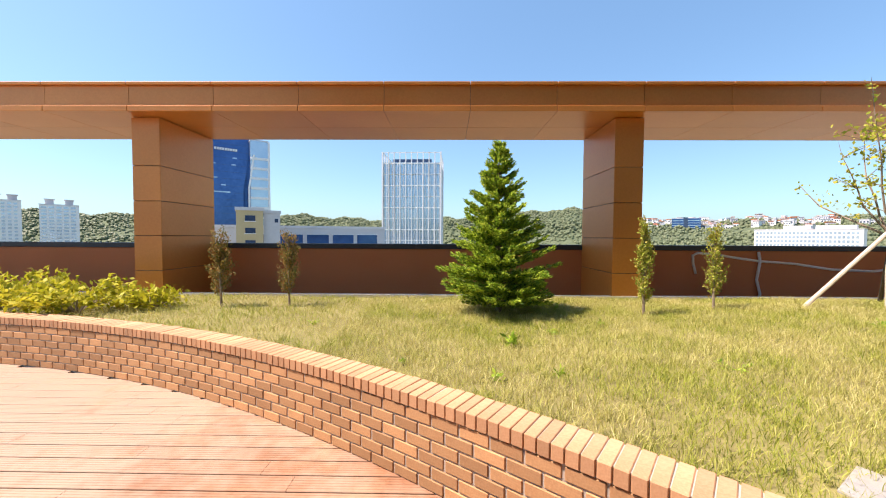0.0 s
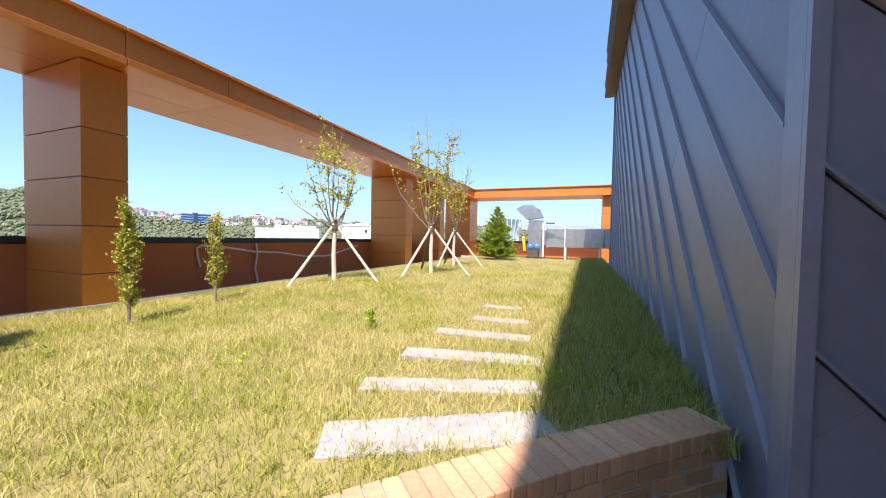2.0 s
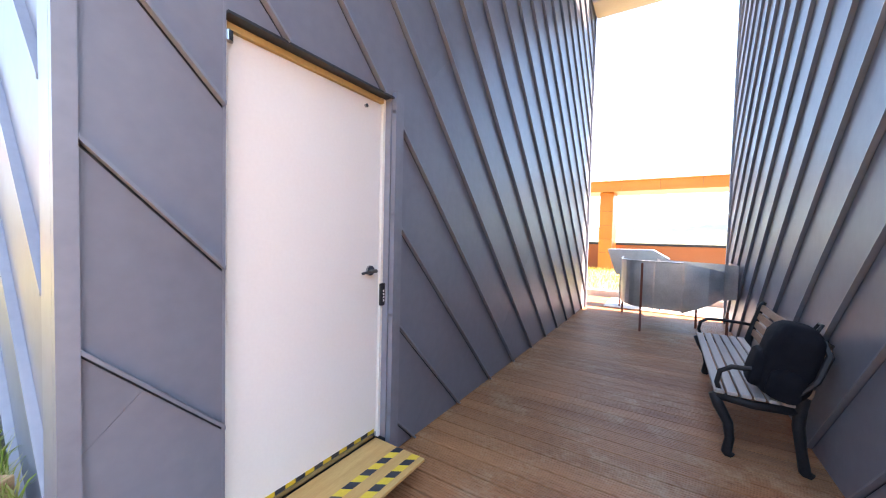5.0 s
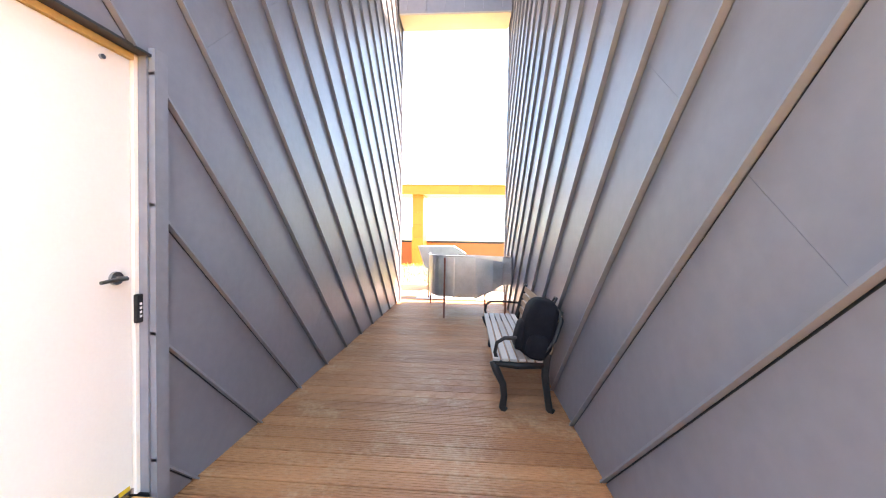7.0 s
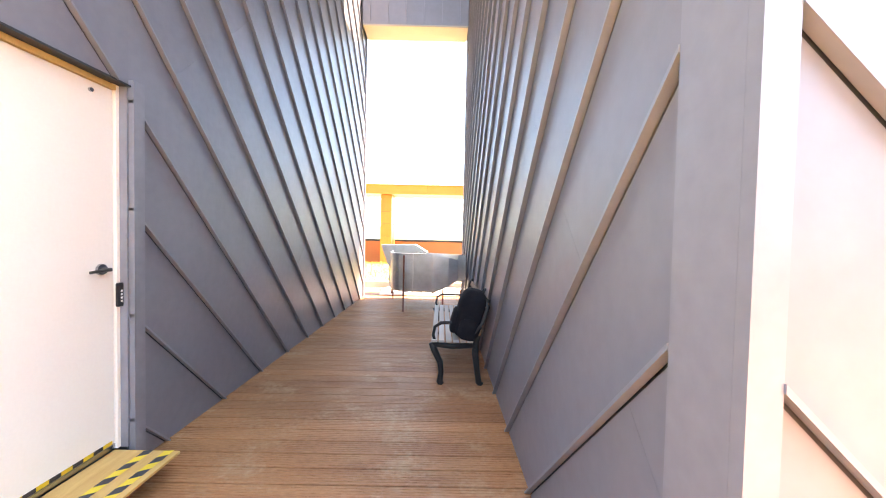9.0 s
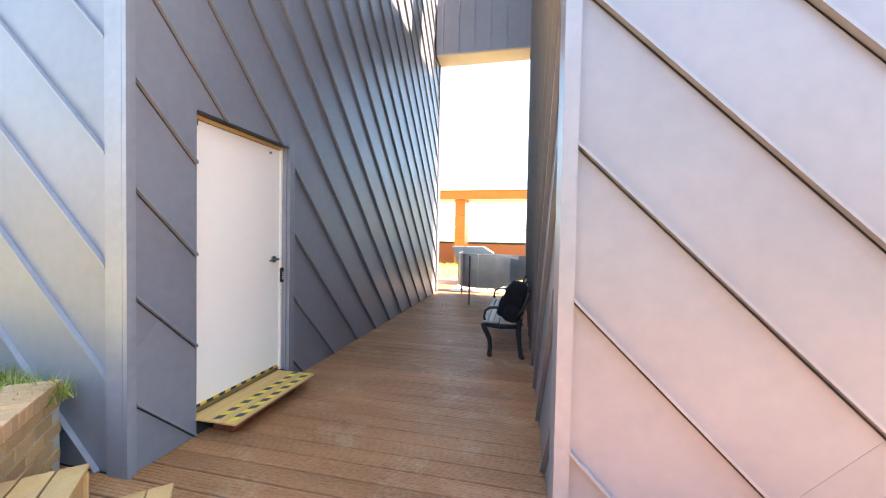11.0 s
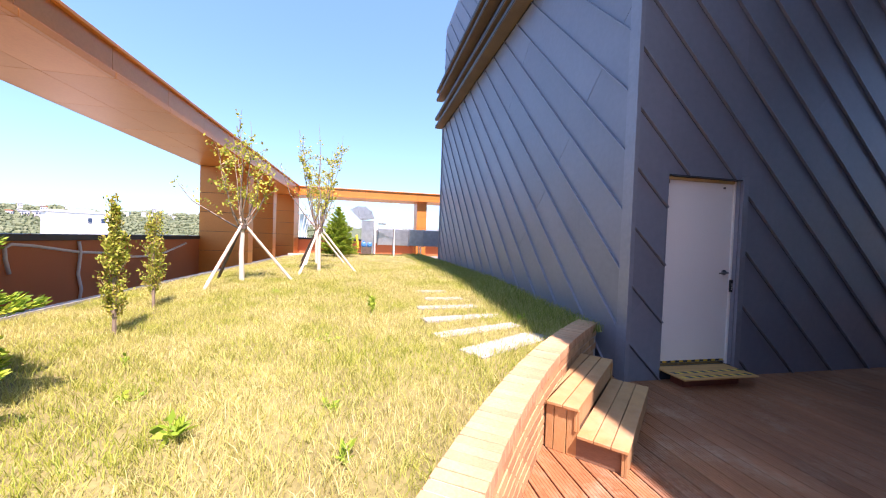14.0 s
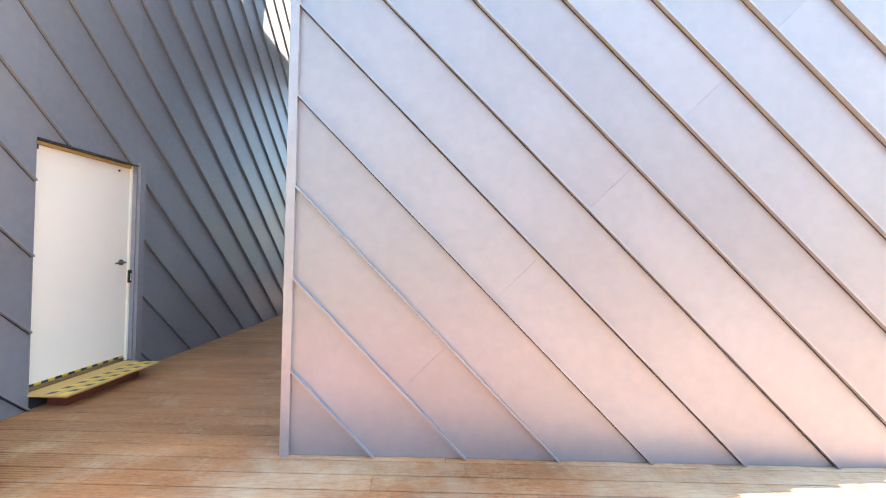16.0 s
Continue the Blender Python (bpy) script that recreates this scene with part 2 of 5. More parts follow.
def clip(poly, a, b, c):
    """The part of a convex outline where a*u + b*v <= c."""
    out = []
    for i, p in enumerate(poly):
        q = poly[(i + 1) % len(poly)]
        dp, dq = a * p[0] + b * p[1] - c, a * q[0] + b * q[1] - c
        if dp <= 0:
            out.append(p)
        if dp * dq < 0:
            s = dp / (dp - dq)
            out.append((p[0] + s * (q[0] - p[0]), p[1] + s * (q[1] - p[1])))
    return out


# ---- roof, parapets and the frame around it ----
SOFFIT, FASCIA = 3.58, 4.06
AX = 21.0          # east end of the roof
LIP_A, LIP_B, LIP_C = -6.29, -16.7, 17.0
FRONT_A, FRONT_B, FRONT_C = -6.6, -17.0, 17.3
PAR_A, PAR_B, PAR_C = -8.05, -18.4, 18.75

bm = box(bmesh.new(), PAR_B - 0.3, AX, PAR_A - 0.3, PAR_C + 0.3, -0.5, -0.06)
tagged(link_mesh("floor", bm, "concrete"), "grey concrete roof slab under lawn and deck", "floor", kind="structure")
bm = box(bmesh.new(), PAR_B - 0.3, AX, PAR_A - 0.3, PAR_C + 0.3, -30, -0.504)
tagged(link_mesh("wall_storeys_below", bm, "render_wall"), "storeys of the building below the roof", "wall", kind="structure")


def parapet(name, x0, x1, y0, y1):
    w = tagged(link_mesh(name, box(bmesh.new(), x0, x1, y0, y1, -0.056, 1.22), "rust"), "rust-red painted parapet with a dark metal cap", "parapet", kind="structure")
    part("cap", soft_box(x0 - 0.03, x1 + 0.03, y0 - 0.03, y1 + 0.03, 1.222, 1.33, 0.008), "cap", w, "dark grey metal capping")
    return w


parapet("wall_south", PAR_B - 0.3, AX, PAR_A - 0.25, PAR_A)
parapet("wall_west", PAR_B - 0.25, PAR_B, PAR_A + 0.04, PAR_C - 0.04)
parapet("wall_north", PAR_B - 0.3, AX, PAR_C, PAR_C + 0.25)
parapet("wall_east", AX - 0.25, AX, PAR_A + 0.04, PAR_C - 0.04)


def pillar(x0, x1, y0, y1, long_x):
    p = empty("pillar", "copper-coloured metal-clad rectangular pillar with panel joints", "pillar", pose((x0 + x1) / 2, (y0 + y1) / 2, -0.056), group="pillars of the roof frame", kind="structure")
    hx, hy = (x1 - x0) / 2, (y1 - y0) / 2
    part("core", box(bmesh.new(), -hx + 0.02, hx - 0.02, -hy + 0.02, hy - 0.02, 0, SOFFIT + 0.05), "cap", p)
    z, top = 0.0, SOFFIT + 0.05
    for h in (0.92, 0.62, 0.62, 0.62, top):
        z1 = min(z + h, top)
        bm = bmesh.new()
        box(bm, -hx, hx, -hy, hy, z + 0.005, z1 - 0.005)
        bmesh.ops.bevel(bm, geom=bm.edges[:], offset=0.004, segments=1, affect="EDGES")
        part("panel", bm, "copper", p)
        z = z1
    return p


for x0 in (15.6, 7.14, -1.36, -10.05, -13.2):
    pillar(x0, x0 + 0.5, PAR_A + 0.003, FRONT_A, False)
pillar(PAR_B + 0.003, FRONT_B, PAR_A + 0.003, FRONT_A, False)
for y0 in (0.0, 8.5):
    pillar(PAR_B + 0.003, FRONT_B, y0, y0 + 0.56, True)
for x0 in (-9.6, -1.25, 7.2, 15.6):
    pillar(x0, x0 + 0.55, FRONT_C, PAR_C - 0.003, False)
pillar(PAR_B + 0.003, FRONT_B, FRONT_C, PAR_C - 0.003, False)


def frame_beam(name, length, m, start):
    """A clad beam along local x, its inner lip at local y 0, its body towards local -y."""
    b = empty(name, "copper-coloured metal-clad roof frame beam with stepped fascia", "beam", m, kind="structure")
    part("core", box(bmesh.new(), 0, length, -1.75, -0.06, SOFFIT + 0.02, FASCIA - 0.03), "cap", b)
    x, step = start - 1.44, 1.44
    while x < length:
        x0, x1 = max(x, 0) + 0.004, min(x + step, length) - 0.004
        x += step
        if x1 - x0 < 0.05:
            continue
        part("lip_panel", soft_box(x0, x1, -0.07, 0, SOFFIT - 0.002, SOFFIT + 0.09, 0.004), "copper", b)
        part("fascia_panel", box(bmesh.new(), x0, x1, -0.08, -0.045, SOFFIT + 0.094, FASCIA - 0.054), "copper", b)
        part("top_panel", soft_box(x0, x1, -1.78, 0.012, FASCIA - 0.05, FASCIA, 0.006), "copper", b)
        part("soffit_panel", box(bmesh.new(), x0, x1, -0.9, -0.075, SOFFIT, SOFFIT + 0.015), "copper", b)
        part("soffit_panel", box(bmesh.new(), x0, x1, -1.77, -0.908, SOFFIT, SOFFIT + 0.015), "copper", b)
        part("back_panel", box(bmesh.new(), x0, x1, -1.78, -1.752, SOFFIT, FASCIA - 0.054), "copper", b)
    return b


frame_beam("beam_south", AX - LIP_B + 0.004, pose(LIP_B - 0.004, LIP_A, 0), 1.1)
frame_beam("beam_west", LIP_C - LIP_A + 0.02, pose(LIP_B, LIP_C + 0.01, 0, 0, 0, -90), 1.2)
frame_beam("beam_north", AX - LIP_B + 0.004, pose(AX, LIP_C, 0, 0, 0, 180), 1.2)
bm = box(bmesh.new(), LIP_B - 1.78, LIP_B - 0.008, LIP_A - 1.78, LIP_A - 0.004, SOFFIT, FASCIA - 0.004)
tagged(link_mesh("beam_corner", bm, "copper"), "copper-clad corner of the roof frame", "beam", kind="structure")
bm = box(bmesh.new(), LIP_B - 1.78, LIP_B - 0.008, LIP_C + 0.014, LIP_C + 1.78, SOFFIT, FASCIA - 0.004)
tagged(link_mesh("beam_corner", bm, "copper"), "copper-clad corner of the roof frame", "beam", kind="structure")

# ---- the two metal-clad buildings ----
BACK = 7.75        # far end of the passage
GAP = 2.38         # width of the passage
TOP = 9.3
TOP_R = 9.43


def clad(wall, to3, u0, u1, v0, v1, first, pitch, holes=(), lean=1, joints=(-4.25, -7.8), gap=0.0008):
    """Diagonal standing-seam cladding on a wall: pieces where lean*u + v runs in steps, each with its rib."""
    rects = [(u0, u1, v0, v1)]
    for a0, a1, b0, b1 in holes:
        rects = [(u0, a0, v0, v1), (a0, a1, b1, v1), (a1, u1, v0, v1)]
    lo, hi = min(lean * u0, lean * u1) + v0, max(lean * u0, lean * u1) + v1
    k = math.floor((lo - first) / pitch)
    while first + k * pitch < hi:
        c0, c1 = first + k * pitch, first + (k + 1) * pitch
        k += 1
        for a0, a1, b0, b1 in rects:
            poly = clip(clip([(a0, b0), (a1, b0), (a1, b1), (a0, b1)], lean, 1, c1 - 0.019), -lean, -1, -c0)
            pieces = [poly]
            for n in range(-2, 3):
                j = joints[k % 2] + n * 2 * (joints[0] - joints[1])
                pieces = [q for p in pieces for q in (clip(p, 1, -1, j - gap), clip(p, -1, 1, -j - gap))]
            for piece in pieces:
                if len(piece) > 2:
                    part("panel", extrude_poly(piece, to3, -0.004, 0.004), "zinc", wall)
            # the rib along the lower edge of the piece
            s0, s1 = max(a0, min((c0 - b0) / lean, (c0 - b1) / lean)), min(a1, max((c0 - b0) / lean, (c0 - b1) / lean))
            if s1 - s0 > 0.04:
                d = 0.008
                quad = [(s0, c0 - lean * s0 - d), (s1, c0 - lean * s1 - d), (s1, c0 - lean * s1 + d), (s0, c0 - lean * s0 + d)]
                part("seam", extrude_poly(quad, to3, 0.0045, 0.034), "zinc_trim", wall)


def strip(wall, to3, u0, u1, v0, v1, t=0.03):
    part("corner_trim", extrude_poly([(u0, v0), (u1, v0), (u1, v1), (u0, v1)], to3, 0.0, t), "zinc_trim", wall)


# left building: front towards the lawn, side towards the passage
WEST = -10.3
wall = tagged(link_mesh("wall_left_front", box(bmesh.new(), WEST, -0.25, 0.006, 0.25, -0.05, TOP), "cap"), "dark blue-grey standing-seam metal wall of diagonal sheets", "wall", kind="structure")
f = lambda u, v, t: (u, -t, v)
clad(wall, f, WEST, -0.125, 0.0, 5.74, 0.44, 0.65, gap=0.006)
clad(wall, f, WEST, -0.125, 7.24, TOP, 0.44, 0.65, gap=0.006)
strip(wall, f, -0.125, -0.002, -0.04, TOP)
strip(wall, f, WEST - 0.002, WEST + 0.06, 0.0, 5.74, 0.04)
DY0, DY1, DZ0, DZ1 = 0.44, 1.42, 0.13, 2.27   # the door's opening
bm = box(bmesh.new(), -0.25, -0.006, -0.0, DY0, -0.05, TOP)
box(bm, -0.25, -0.006, DY1, BACK, -0.05, TOP)
box(bm, -0.25, -0.006, DY0, DY1, DZ1, TOP)
box(bm, -0.25, -0.006, DY0, DY1, -0.05, DZ0 - 0.03)
wall = tagged(link_mesh("wall_left_passage", bm, "cap"), "dark blue-grey standing-seam metal wall of diagonal sheets beside the passage", "wall", kind="structure")
f = lambda u, v, t: (t, u, v)
clad(wall, f, 0.022, BACK, 0.0, TOP, 0.44, 0.632, holes=[(DY0 - 0.012, DY1, DZ0, DZ1)])
strip(wall, f, -0.03, 0.022, -0.04, TOP)
strip(wall, f, BACK - 0.07, BACK + 0.002, 0.0, TOP, 0.04)
strip(wall, f, DY1, DY1 + 0.075, 0.0, DZ1 + 0.03, 0.036)
strip(wall, f, DY0 - 0.012, DY0 - 0.001, 0.0, DZ1 + 0.03, 0.006)
bm = box(bmesh.new(), WEST, -0.25, BACK - 0.25, BACK, -0.05, TOP)
box(bm, WEST, WEST + 0.25, 0.25, BACK - 0.25, -0.05, TOP)
tagged(link_mesh("wall_left_rear", bm, "zinc"), "dark metal rear walls", "wall", kind="structure")
bm = box(bmesh.new(), WEST, -0.0, 0.0, BACK, TOP + 0.004, TOP + 0.2)
tagged(link_mesh("roof_left", bm, "zinc_trim"), "flat dark metal roof", "roof", kind="structure")

# right building
EAST = 7.05
FRONT = -0.1
wall = tagged(link_mesh("wall_right_front", box(bmesh.new(), GAP + 0.25, EAST, FRONT + 0.006, FRONT + 0.25, -0.05, TOP_R), "cap"), "grey standing-seam metal wall of diagonal sheets", "wall", kind="structure")
f = lambda u, v, t: (u, FRONT - t, v)
clad(wall, f, GAP + 0.03, EAST, 0.0, TOP_R, 2.975, 0.618, joints=(2.7, -40.0))
strip(wall, f, GAP - 0.03, GAP + 0.03, -0.04, TOP_R)
wall = tagged(link_mesh("wall_right_passage", box(bmesh.new(), GAP + 0.006, GAP + 0.25, FRONT, BACK, -0.05, TOP_R), "cap"), "grey standing-seam metal wall of diagonal sheets beside the passage", "wall", kind="structure")
f = lambda u, v, t: (GAP - t, u, v)
clad(wall, f, FRONT + 0.17, BACK, 0.0, TOP_R, 1.897, 0.638)
strip(wall, f, FRONT + 0.0005, FRONT + 0.17, -0.04, TOP_R)
strip(wall, f, BACK - 0.07, BACK + 0.002, 0.0, TOP_R, 0.04)
bm = box(bmesh.new(), GAP + 0.25, EAST, BACK - 0.25, BACK, -0.05, TOP_R)
box(bm, EAST - 0.25, EAST, FRONT + 0.25, BACK - 0.25, -0.05, TOP_R)
tagged(link_mesh("wall_right_rear", bm, "zinc"), "dark metal rear walls", "wall", kind="structure")
bm = box(bmesh.new(), GAP, EAST, FRONT, BACK, TOP_R + 0.004, TOP_R + 0.2)
tagged(link_mesh("roof_right", bm, "zinc_trim"), "flat dark metal roof", "roof", kind="structure")

# bridge over the far end of the passage
bm = box(bmesh.new(), 0.04, GAP - 0.04, 7.18, BACK, 6.04, 7.4)
bridge = tagged(link_mesh("wall_bridge", bm, "zinc"), "metal-clad bridge across the end of the passage", "wall", kind="structure")
for k in range(6):
    x = 0.2 + k * 0.39
    part("seam", box(bmesh.new(), x, x + 0.015, 7.155, 7.179, 6.1, 7.4), "zinc_trim", bridge)
part("soffit", box(bmesh.new(), 0.05, GAP - 0.05, 7.17, BACK, 6.0, 6.038), "soffit", bridge, "pale beige soffit board")

# beams across the top of the passage
for y0, y1 in ((FRONT, 0.52), (1.78, 2.41), (3.67, 4.30), (5.57, 6.20)):
    b = tagged(link_mesh("beam_passage", soft_box(0.005, GAP - 0.005, y0, y1, TOP - 0.42, TOP, 0.01), "zinc"), "dark metal-clad beam across the top of the passage", "beam", kind="structure")
    part("drip_edge", box(bmesh.new(), 0.006, GAP - 0.006, y0 - 0.012, y0 - 0.001, TOP - 0.43, TOP - 0.36), "zinc_trim", b)

# ledges along the top of the left building
for z, d in ((5.80, 0.30), (6.10, 0.31), (6.84, 0.28), (7.15, 0.29)):
    ledge = tagged(link_mesh("trim_ledge", soft_box(WEST - 0.14, -0.2, -d, -0.0051, z, z + 0.085, 0.008), "cap"), "dark metal eaves ledge", "trim", kind="structure")
    # added underplate; its lighter brown holds the bounce from the lawn
    part("soffit", box(bmesh.new(), WEST - 0.13, -0.21, -d + 0.012, -0.0052, z - 0.022, z - 0.002), "bounce_soffit", ledge, "brown soffit board under the ledge, lawn bounce in its colour")

# ---- leaf and grass materials ----
def leaf_material(name, colours, broad=None, scale=0.8, through_light=0.35):
    """Blades or leaves: a tone for each island, over broad patches of a second set of tones."""
    m = bpy.data.materials.new(name)
    m.use_nodes = True
    nt = m.node_tree
    b = nt.nodes["Principled BSDF"]
    geo = nt.nodes.new("ShaderNodeNewGeometry")

    def ramp_of(cols):
        r = nt.nodes.new("ShaderNodeValToRGB")
        e = r.color_ramp.elements
        e[0].color, e[1].color = (*cols[0], 1), (*cols[-1], 1)
        for i, c in enumerate(cols[1:-1]):
            e.new((i + 1) / (len(cols) - 1)).color = (*c, 1)
        nt.links.new(geo.outputs["Random Per Island"], r.inputs[0])
        return r.outputs[0]

    out = ramp_of(colours)
    if broad:
        tex = nt.nodes.new("ShaderNodeTexCoord")
        n = nt.nodes.new("ShaderNodeTexNoise")
        n.inputs["Scale"].default_value, n.inputs["Detail"].default_value = scale, 5
        nt.links.new(tex.outputs["Object"], n.inputs["Vector"])
        step = nt.nodes.new("ShaderNodeMapRange")
        step.inputs["From Min"].default_value, step.inputs["From Max"].default_value = 0.42, 0.62
        nt.links.new(n.outputs["Fac"], step.inputs["Value"])
        mx = nt.nodes.new("ShaderNodeMix")
        mx.data_type = "RGBA"
        nt.links.new(step.outputs[0], mx.inputs["Factor"])
        nt.links.new(out, mx.inputs["A"])
        nt.links.new(ramp_of(broad), mx.inputs["B"])
        out = mx.outputs["Result"]
    nt.links.new(out, b.inputs["Base Color"])
    b.inputs["Roughness"].default_value = 0.6
    b.inputs["Specular IOR Level"].default_value = 0.25
    tr = nt.nodes.new("ShaderNodeBsdfTranslucent")
    nt.links.new(out, tr.inputs["Color"])
    ms = nt.nodes.new("ShaderNodeMixShader")
    ms.inputs[0].default_value = through_light
    nt.links.new(b.outputs[0], ms.inputs[1])
    nt.links.new(tr.outputs[0], ms.inputs[2])
    nt.links.new(ms.outputs[0], nt.nodes["Material Output"].inputs["Surface"])
    return m


M["grass"] = leaf_material("grass_blades", [(0.26, 0.25, 0.045), (0.58, 0.53, 0.20), (0.42, 0.41, 0.10), (0.74, 0.68, 0.35)],
                           [(0.13, 0.20, 0.02), (0.42, 0.43, 0.075), (0.27, 0.33, 0.04), (0.60, 0.56, 0.17)], 1.3, 0.3)
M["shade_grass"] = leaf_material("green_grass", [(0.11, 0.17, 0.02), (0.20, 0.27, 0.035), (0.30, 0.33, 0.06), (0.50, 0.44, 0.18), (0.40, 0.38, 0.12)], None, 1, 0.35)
M["fir"] = leaf_material("fir_needles", [(0.05, 0.11, 0.02), (0.18, 0.31, 0.03), (0.36, 0.50, 0.05), (0.60, 0.66, 0.08)], None, 1, 0.35)
M["leaf"] = leaf_material("young_leaves", [(0.22, 0.30, 0.03), (0.40, 0.44, 0.05), (0.58, 0.56, 0.09), (0.48, 0.42, 0.08)], None, 1, 0.4)
M["shrub"] = leaf_material("shrub_leaves", [(0.18, 0.24, 0.03), (0.34, 0.40, 0.05), (0.48, 0.48, 0.08), (0.44, 0.32, 0.09)], None, 1, 0.35)
M["bronze"] = leaf_material("bronze_leaves", [(0.09, 0.11, 0.025), (0.20, 0.19, 0.04), (0.34, 0.20, 0.06), (0.40, 0.27, 0.09)], None, 1, 0.35)
M["bush"] = leaf_material("bush_leaves", [(0.26, 0.28, 0.02), (0.48, 0.46, 0.03), (0.62, 0.55, 0.07)], None, 1, 0.35)
M["weed"] = leaf_material("weed_leaves", [(0.15, 0.28, 0.03), (0.30, 0.46, 0.045), (0.46, 0.58, 0.07)], None, 1, 0.35)
# crown greens lifted and desaturated, distance haze mixed into the colour
M["woods"] = leaf_material("tree_crowns", [(0.09, 0.115, 0.06), (0.11, 0.14, 0.072), (0.14, 0.165, 0.085), (0.12, 0.142, 0.08)], None, 1, 0.0)

# ---- deck ----
ARC_X, ARC_Y, ARC_R = 9.05, 7.98, 12.43    # inner face of the curved brick wall
DECK_E = 11.0
PITCH = 0.145
deck = tagged(link_mesh("floor_deck", box(bmesh.new(), -0.2, DECK_E, -4.6, 9.6, -0.055, -0.045), "underdeck"), "brown timber deck boards, worn and dusty", "deck", kind="structure")


def board(x0, x1, y0, w=0.1345, h=0.03):
    """A ribbed deck board along x."""
    bm = bmesh.new()
    prof = [(0, -h), (0, -0.004), (0.004, 0)]
    for k in range(1, 6):
        c = w * k / 6
        prof += [(c - 0.004, 0), (c - 0.002, -0.003), (c + 0.002, -0.003), (c + 0.004, 0)]
    prof += [(w - 0.004, 0), (w, -0.004), (w, -h)]
    a = [bm.verts.new((x0, y0 + u, v)) for u, v in prof]
    b = [bm.verts.new((x1, y0 + u, v)) for u, v in prof]
    for i in range(len(prof) - 1):
        bm.faces.new([a[i], b[i], b[i + 1], a[i + 1]])
    bm.faces.new(a)
    bm.faces.new(b[::-1])
    return bm


rng = random.Random(4)
y = -4.5
while y < 9.3:
    if y > FRONT:
        x0, x1 = -0.02, GAP + 0.02
        spans = [(x0, x1)]
    else:
        x0 = ARC_X - math.sqrt(ARC_R ** 2 - (y + 0.07 - ARC_Y) ** 2) - 0.13
        spans, xa = [], x0
        while xa < DECK_E:
            xb = min(xa + (rng.choice((0.9, 1.6, 2.4)) if xa == x0 else 2.4), DECK_E)
            spans.append((xa, xb))
            xa = xb
    if y > BACK:
        spans = [(-1.2, GAP + 1.6)]
    for xa, xb in spans:
        part("board", board(xa + 0.0015, xb - 0.0015, y), "deck", deck)
    y += PITCH

# ---- curved brick wall ----
A0, A1 = radians(-139.75), radians(-78)
WALL_T, COPE_H, WALL_H = 0.215, 0.09, 0.556
COURSE = (WALL_H - COPE_H) / 6


def arc_slab(r0, r1, a0, a1, z0, z1, n):
    bm = bmesh.new()
    rows = []
    for i in range(n + 1):
        a = a0 + (a1 - a0) * i / n
        rows.append([bm.verts.new((ARC_X + r * math.cos(a), ARC_Y + r * math.sin(a), z)) for r, z in ((r0, z0), (r1, z0), (r1, z1), (r0, z1))])
    for p, q in zip(rows, rows[1:]):
        for k in range(4):
            bm.faces.new([p[k], p[(k + 1) % 4], q[(k + 1) % 4], q[k]])
    bm.faces.new(rows[0][::-1])
    bm.faces.new(rows[-1])
    bmesh.ops.recalc_face_normals(bm, faces=bm.faces[:])
    return bm


wall = tagged(link_mesh("wall_brick", arc_slab(ARC_R + 0.006, ARC_R + WALL_T - 0.006, A0, A1, -0.04, WALL_H - 0.016, 90), "mortar"), "low curved retaining wall of tan brick with a brick-on-edge coping", "wall", kind="structure")


def brick_mesh(name, l, d, h, mat):
    me = bpy.data.meshes.new(name)
    bm = soft_box(-l / 2, l / 2, 0, d, 0, h, 0.004)
    bm.to_mesh(me)
    bm.free()
    me.materials.append(M[mat])
    return me


def on_arc(a, r, z):
    """Local x along the wall, local y outward from its centre."""
    return pose(ARC_X + r * math.cos(a), ARC_Y + r * math.sin(a), z, 0, 0, math.degrees(a) - 90)


bricks = [brick_mesh("brick", 0.182, 0.09, COURSE - 0.009, "brick"), brick_mesh("brick", 0.178, 0.09, COURSE - 0.011, "brick")]
copes = [brick_mesh("coping_brick", 0.0625, WALL_T + 0.012, COPE_H - 0.008, "coping"), brick_mesh("coping_brick", 0.061, WALL_T + 0.012, COPE_H - 0.01, "coping")]
rng = random.Random(9)
far_bm = bmesh.new()
SPLIT = radians(-96)
for c in range(6):
    s = 0.0 if c % 2 else 0.096
    while s / ARC_R < A1 - A0 - 0.01:
        a = A0 + (s + 0.096) / ARC_R
        m = on_arc(a, ARC_R - rng.uniform(0, 0.003), c * COURSE + 0.004) @ pose(0, 0, 0, 0, rng.uniform(-0.4, 0.4), rng.uniform(-0.4, 0.4))
        if a < SPLIT:
            ob = new("brick", rng.choice(bricks))
            ob.parent, ob.matrix_local = wall, m
        else:
            box(far_bm, -0.091, 0.091, 0, 0.09, 0, COURSE - 0.009, m)
        s += 0.192
s = 0.0
while s / ARC_R < A1 - A0 - 0.004:
    a = A0 + (s + 0.033) / ARC_R
    m = on_arc(a, ARC_R - 0.008 - rng.uniform(0, 0.003), WALL_H - COPE_H + rng.uniform(0, 0.003)) @ pose(0, 0, 0, rng.uniform(-0.6, 0.6), 0, rng.uniform(-0.5, 0.5))
    ob = new("coping_brick", rng.choice(copes))
    ob.parent, ob.matrix_local = wall, m
    s += 0.067
tagged(part("far_bricks", far_bm, "brick", wall), "courses of tan brick farther along the wall", kind="stuff")


